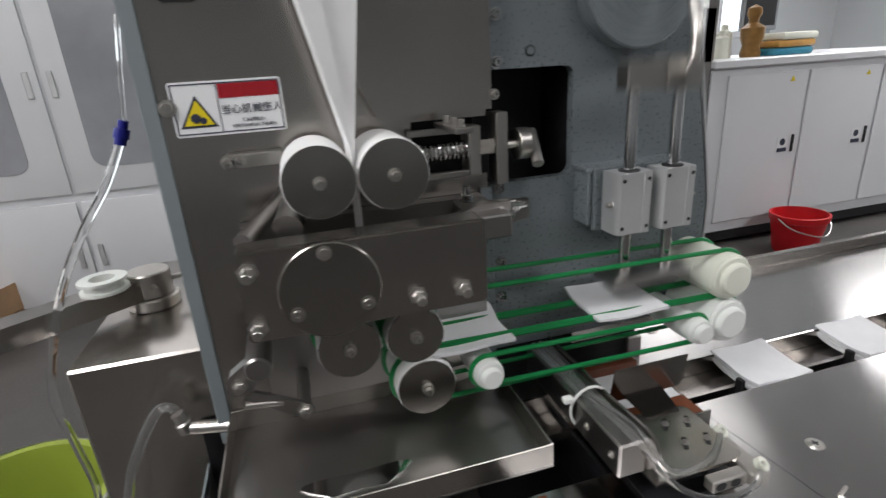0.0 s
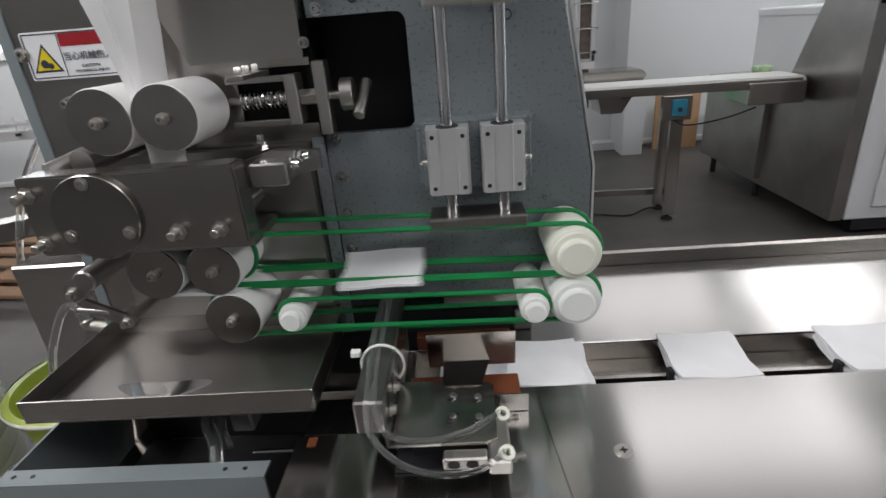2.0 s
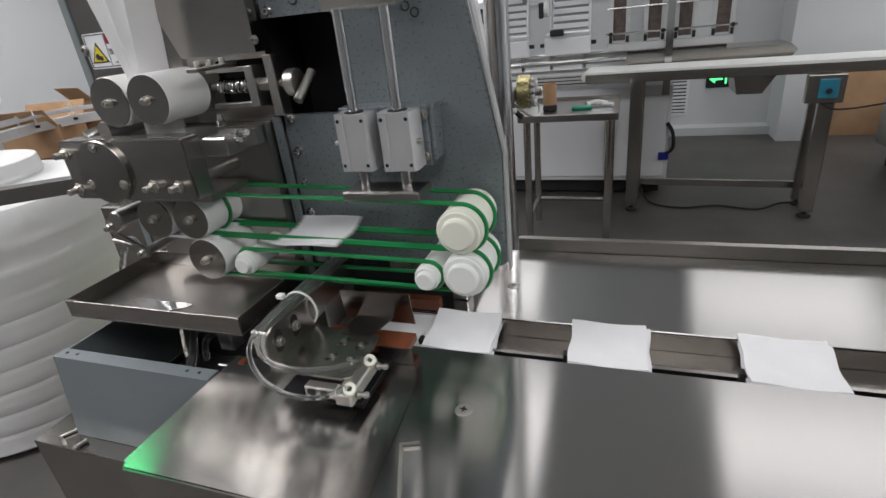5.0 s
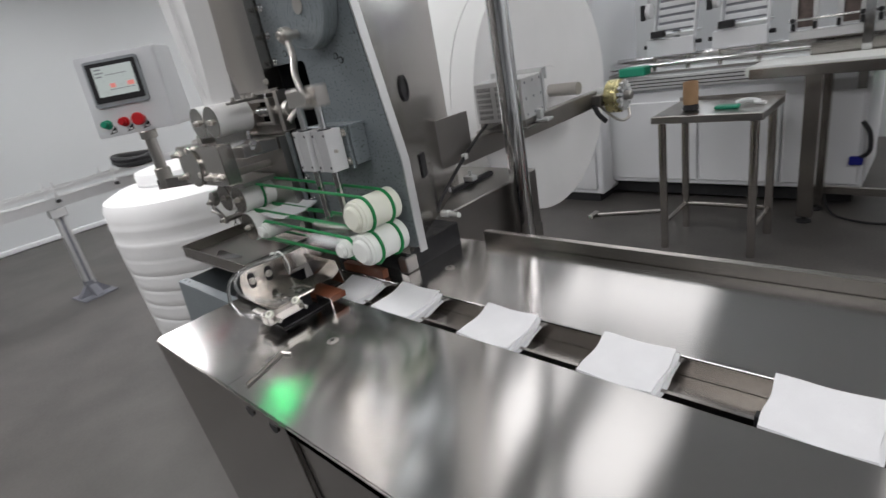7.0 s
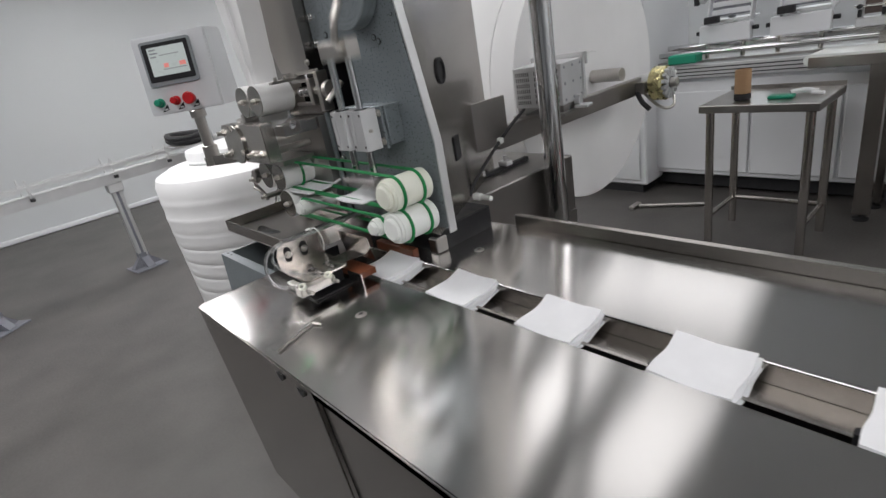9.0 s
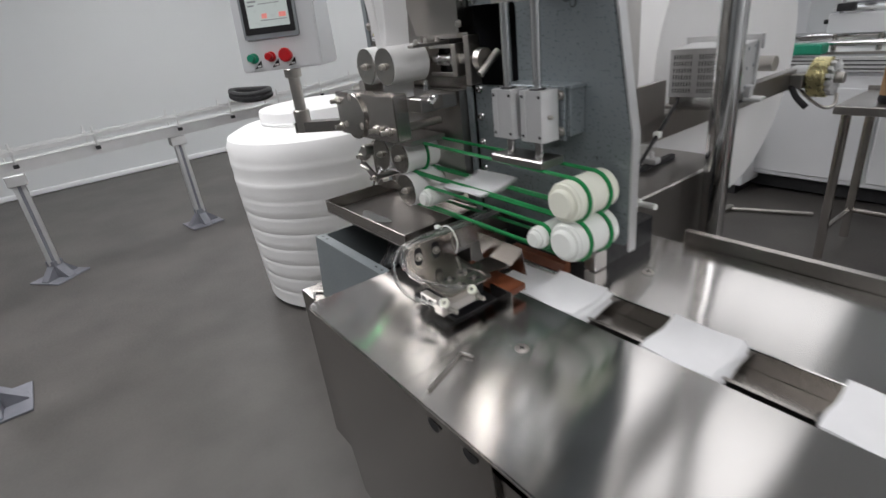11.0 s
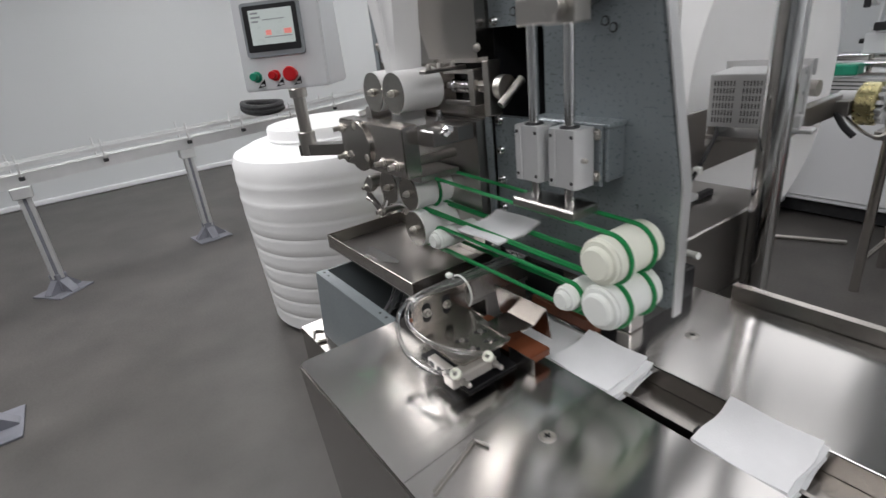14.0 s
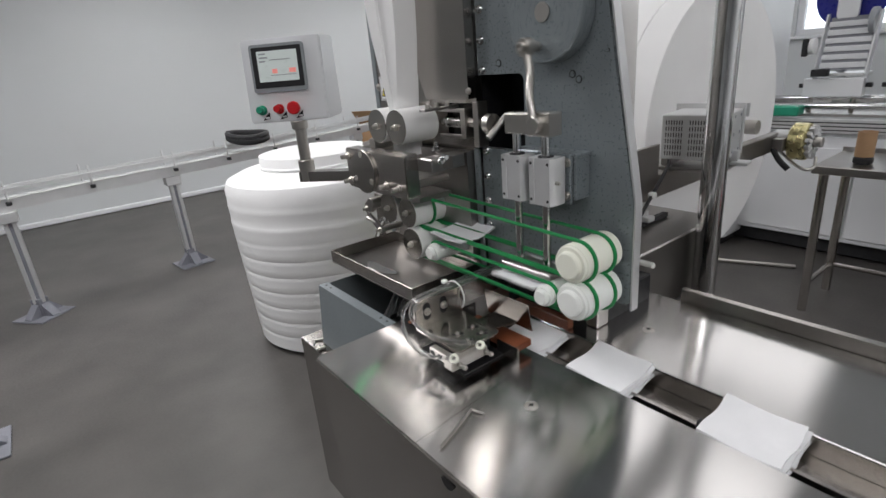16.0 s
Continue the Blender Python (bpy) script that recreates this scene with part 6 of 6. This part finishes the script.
bm = B(); box(bm, (0.20, 2.08, TH + 0.0005), (0.30, 2.13, TH + 0.016), 0.004); solid("tool_case", bm, "btn_green", "small green tool case on the work table", "case")
bm = B(); tube(bm, [(0.27, 2.16, TH + 0.012), (0.32, 2.18, TH + 0.02), (0.37, 2.17, TH + 0.012)], 0.012, 8); tube(bm, [(0.35, 2.16, TH + 0.01), (0.40, 2.14, TH + 0.012)], 0.008, 8); solid("glove", bm, "label_white", "white cloth glove on the work table", "glove")
bm = B(); tube(bm, [(-0.58, 2.36, 0.012), (-0.40, 2.44, 0.012), (-0.22, 2.52, 0.012)], 0.011, 10); box(bm, (-0.62, 2.30, 0.0), (-0.585, 2.40, 0.025), 0.004); solid("hammer", bm, "machined", "steel mallet with a long handle on the floor", "mallet")

# sachet feeding machine with friction feeders
fm = thing("feeding_machine", "long white enamelled feeding machine with steel rails", "machine")
bm = B(); box(bm, (-1.25, 2.78, 0.11), (0.72, 3.45, 0.70), 0.006); part("body", bm, "white_paint", fm)
bm = B(); box(bm, (-1.2, 2.84, 0.02), (0.68, 3.40, 0.109)); part("plinth", bm, "rubber", fm)
for x0, x1 in ((-1.23, -0.70), (-0.685, -0.10), (-0.085, 0.34), (0.355, 0.70)):
    bm = B(); box(bm, (x0, 2.766, 0.14), (x1, 2.779, 0.64), 0.004); part("door", bm, "white_paint", fm)
bm = B(); box(bm, (-1.2, 2.745, 0.725), (0.30, 2.765, 0.80), 0.003); part("front_rail", bm, "aluminium", fm, "slotted aluminium front rail")
for k in range(3):
    bm = B(); box(bm, (-0.55, 2.7435, 0.738 + 0.02 * k), (0.22, 2.7445, 0.744 + 0.02 * k)); part("rail_slot", bm, "black", fm)
for y, z in ((2.83, 0.86), (2.95, 0.89), (3.10, 0.86)):
    bm = B(); cyl(bm, (-1.3, y, z), (1.0, y, z), 0.016, 14); part("guide_shaft", bm, "chrome", fm)
bm = B(); box(bm, (-1.2, 2.80, 0.805), (0.9, 3.2, 0.82), 0.002); part("deck", bm, "dark_steel", fm)
bm = B(); slab(bm, [(0.45, 0.88), (1.30, 0.88), (1.33, 0.85), (1.30, 0.80), (1.19, 0.62), (1.06, 0.62), (1.02, 0.80), (0.45, 0.80)], 2.80, 3.05); part("outfeed_guide", bm, "steel", fm, "stainless outfeed chute")
bm = B(); tube(bm, [(0.70, 2.76, 0.48), (0.735, 2.75, 0.42), (0.74, 2.74, 0.33), (0.70, 2.75, 0.29)], 0.011, 8); part("cable", bm, "rubber", fm, "black cable with a blue plug")
bm = B(); box(bm, (0.66, 2.735, 0.255), (0.72, 2.765, 0.30), 0.006); part("plug", bm, "blue", fm)
bm = B(); box(bm, (-0.55, 2.70, 0.815), (-0.38, 2.80, 0.87), 0.008); part("motor", bm, "btn_green", fm, "green painted gear motor")
def feeder(x, y=2.86):
    t = thing("friction_feeder", "white friction feeder head with slotted magazine", "feeder", (x, y, 0.905), "friction feeders")
    bm = B(); box(bm, (-0.14, -0.02, 0.0), (0.14, 0.03, 0.10), 0.004); part("base_plate", bm, "white_paint", t)
    bm = B(); box(bm, (-0.13, -0.01, 0.11), (0.13, 0.16, 0.125), 0.002); part("shelf", bm, "aluminium", t)
    for k in range(6):
        bm = B(); box(bm, (-0.09, 0.03 + 0.012 * k, 0.15 + 0.042 * k), (0.12, 0.036 + 0.012 * k, 0.178 + 0.042 * k), 0.002); part("magazine_slat", bm, "white_paint", t)
    for sx in (-0.11, 0.125):
        bm = B(); slab(bm, [(0.0, 0.10), (0.06, 0.10), (0.16, 0.43), (0.10, 0.43)], sx, sx + 0.008, "yz"); part("side_cheek", bm, "white_paint", t)
    bm = B(); cyl(bm, (-0.14, 0.01, 0.27), (-0.115, 0.01, 0.27), 0.045, 24, 0.004); w = part("feed_dial", bm, "label_white", t, "white dial with red and blue rings")
    bm = B(); cyl(bm, (-0.1405, 0.01, 0.27), (-0.143, 0.01, 0.27), 0.030, 20); part("dial_ring", bm, "red", w)
    bm = B(); box(bm, (-0.17, -0.03, 0.22), (-0.142, -0.005, 0.31), 0.004); part("sensor", bm, "rubber", t)
    for sx in (-0.17, 0.14):
        bm = B(); cyl(bm, (sx, 0.02, 0.06), (sx + 0.03, 0.02, 0.06), 0.012, 12); part("knob", bm, "rubber", t)
    bm = B(); slab(bm, [(0.034, 0.14), (0.040, 0.14), (0.118, 0.41), (0.112, 0.41)], -0.088, 0.118, "yz"); part("back_sheet", bm, "foot_grey", t, "dark back sheet behind the slats")
    bm = B(); box(bm, (-0.10, -0.06, 0.112), (-0.02, -0.021, 0.150), 0.004); part("clamp_block", bm, "rubber", t)
    bm = B(); cyl(bm, (0.10, 0.08, 0.38), (0.125, 0.08, 0.38), 0.065, 28, 0.003); part("side_wheel", bm, "grey_plastic", t)
    for sx in (-0.1, 0.1):
        bm = B(); cyl(bm, (sx, 0.0, -0.085), (sx, 0.0, -0.001), 0.012, 10); part("post", bm, "steel", t)
feeder(-0.28); feeder(0.10)
for x in (-0.30, 0.02):
    t = thing("reel_disc", "deep blue reel disc on a white arm", "reel", (x, 3.02, 1.42), "reel discs")
    bm = B(); lathe(bm, (0, 0, 0), (0.15, -1, 0), [(0, 0.16), (0.008, 0.165), (0.016, 0.16), (0.016, 0.0)], 48); part("disc", bm, "blue", t)
    bm = B(); slab(bm, rounded(-0.05, 0.05, -0.12, 0.16, 0.03), -0.05, -0.03); part("arm", bm, "white_paint", t)
    bm = B(); box(bm, (-0.02, -0.01, -0.53), (0.02, 0.03, -0.16)); part("stem", bm, "white_paint", t)
def magazine(x):
    t = thing("sachet_magazine", "tall twin-channel steel magazine with guide rods", "magazine", (x, 2.88, 0.90), "sachet magazines")
    bm = B(); box(bm, (-0.16, -0.03, 0.0), (0.16, 0.05, 0.045), 0.003); part("base_plate", bm, "aluminium", t)
    for sx in (-0.145, -0.05, 0.05, 0.145):
        bm = B(); box(bm, (sx - 0.012, -0.02, 0.0455), (sx + 0.012, 0.0, 0.62), 0.002); part("guide_bar", bm, "aluminium", t)
    for z in (0.10, 0.24, 0.38, 0.52):
        bm = B(); cyl(bm, (-0.17, -0.03, z), (0.17, -0.03, z), 0.006, 10); part("tie_rod", bm, "chrome", t)
    for sx in (-0.098, 0.098):
        bm = B(); box(bm, (sx - 0.035, 0.002, 0.06), (sx + 0.035, 0.03, 0.60)); part("channel", bm, "sachet", t, "stack of dark brown sachets")
    for sx in (-0.145, -0.05, 0.05, 0.145):
        bm = B(); cyl(bm, (sx, -0.008, 0.03), (sx, -0.008, 0.045), 0.018, 12); cyl(bm, (sx, -0.034, 0.05), (sx, -0.034, 0.085), 0.009, 10); part("clamp_foot", bm, "rubber", t)
    for sx in (-0.145, 0.145):
        bm = B(); lathe(bm, (sx, -0.045, 0.10), (0, -1, 0), [(0, 0.012), (0.012, 0.012), (0.016, 0.0)], 12); part("knob", bm, "rubber", t)
magazine(0.50); magazine(0.86)
bm = B(); box(bm, (0.66, 2.775, 0.20), (0.70, 2.80, 1.7)); solid("support_post", bm, "chrome", "polished steel upright beside the magazines", "post")
# exit sign and air grille on the back wall
ex = thing("exit_sign", "green lit emergency exit sign with an arrow", "exit sign", (1.13, 4.528, 0))
EZ = 0.39
bm = B(); box(bm, (-0.02, 0.0, EZ), (0.26, 0.02, EZ + 0.15), 0.004); part("case", bm, "black", ex)
bm = B(); slab(bm, [(0.0, EZ + 0.075), (0.05, EZ + 0.115), (0.05, EZ + 0.088), (0.11, EZ + 0.088), (0.11, EZ + 0.062), (0.05, EZ + 0.062), (0.05, EZ + 0.035)], -0.004, -0.0005); part("arrow", bm, "exit_green", ex)
bm = B(); box(bm, (0.125, -0.004, EZ + 0.03), (0.14, -0.0005, EZ + 0.125)); box(bm, (0.14, -0.004, EZ + 0.112), (0.235, -0.0005, EZ + 0.125)); box(bm, (0.225, -0.004, EZ + 0.03), (0.235, -0.0005, EZ + 0.112)); box(bm, (0.155, -0.004, EZ + 0.06), (0.21, -0.0005, EZ + 0.085), 0.002); part("symbol_bar", bm, "exit_green", ex)
gr = thing("air_grille", "white louvred air grille on the wall", "grille", (0.70, 4.5485, 0.0))
bm = B(); box(bm, (0, -0.012, 0.16), (0.02, -0.001, 0.66)); box(bm, (0.26, -0.012, 0.16), (0.28, -0.001, 0.66)); box(bm, (0.02, -0.012, 0.16), (0.26, -0.001, 0.18)); box(bm, (0.02, -0.012, 0.64), (0.26, -0.001, 0.66)); part("frame", bm, "white_paint", gr)
for k in range(15):
    bm = B(); box(bm, (0.02, -0.010, 0.188 + 0.030 * k), (0.26, -0.003, 0.206 + 0.030 * k), 0, Matrix.Identity(4)); part("slat", bm, "white_paint", gr)
bm = B(); box(bm, (0.02, -0.0025, 0.18), (0.26, -0.0008, 0.64)); part("backing", bm, "rubber", gr)
bm = B(); box(bm, (0.62, 4.4, 0.0), (0.795, YB, 1.6))
solid("wall_shaft", bm, "wall", "pale boxed wall shaft", "wall", kind="structure")
bm = B(); box(bm, (1.95, 4.30, 0.0), (2.35, 4.33, 0.52), 0.002, pose(0, 0, 0)); solid("board", bm, "card", "sheet of brown board leaning at the wall", "board")
bm = B(); box(bm, (2.45, 4.0, 0.0), (2.9, 4.35, 0.42), 0.02, seg=2); solid("foam_box", bm, "label_white", "white foam box on the floor", "box")

# ---------------------------------------------------------------- motion
def motions():
    walk(cam, [(t, look(eye, target, roll)) for t, eye, target, roll in PATH])
    step = BEAT / 8
    beats = [k * step for k in range(int(16.0 / step) + 1)] + [16.0]
    def crank(t):
        return 2 * math.pi * (t - 1.0) / BEAT + radians(12)
    prow, drow, rrow = [], [], []
    for t in beats:
        a = crank(t)                      # 0: pin at the bottom; turning clockwise
        px, pz = CX - PIN * math.sin(a), CZ - PIN * math.cos(a)
        ex_ = 0.1685 + 0.027
        ez = pz - math.sqrt(ROD ** 2 - (ex_ - px) ** 2)
        prow.append((t, pose(0.1685, -0.062, ez)))
        drow.append((t, pose(CX, CY, CZ, 0, math.degrees(a), 0)))
        rrow.append((t, pose(px, -0.058, pz, 0, -math.degrees(math.atan2(ex_ - px, pz - ez)), 0)))
    walk(plunger, prow); walk(disc, drow); walk(rod, rrow)
    for t_, r, direction in SPIN:
        rate = math.degrees(0.62 / r) * direction
        n = int(16.0 * abs(rate) / 80) + 2
        base_ = t_.matrix_world.translation.copy()
        walk(t_, [(16.0 * k / n, pose(*base_, 0, rate * 16.0 * k / n, 0)) for k in range(n + 1)])
    for ob, i in wipes:
        walk(ob, wipe_rows(i))
    for ob, k in pushers:
        walk(ob, pusher_rows(k))
    # the added shade snaps round the lens, so that the lamp blinks
    rows, at = [], 180.0
    for k in range(-8, 12):
        for edge in (6.54 + 0.969 * k, 6.54 + 0.969 * k + 0.50):
            if 0.05 < edge < 15.95:
                rows += [(edge - 0.045, at), (edge - 0.015, at + 60), (edge + 0.015, at + 120), (edge + 0.045, at + 180)]
            at += 180.0
    rows = [(0.0, rows[0][1])] + rows + [(16.0, rows[-1][1])]
    walk(blink_shade, [(t, pose(0, 0, 0, 0, 0, a)) for t, a in rows])


motions()
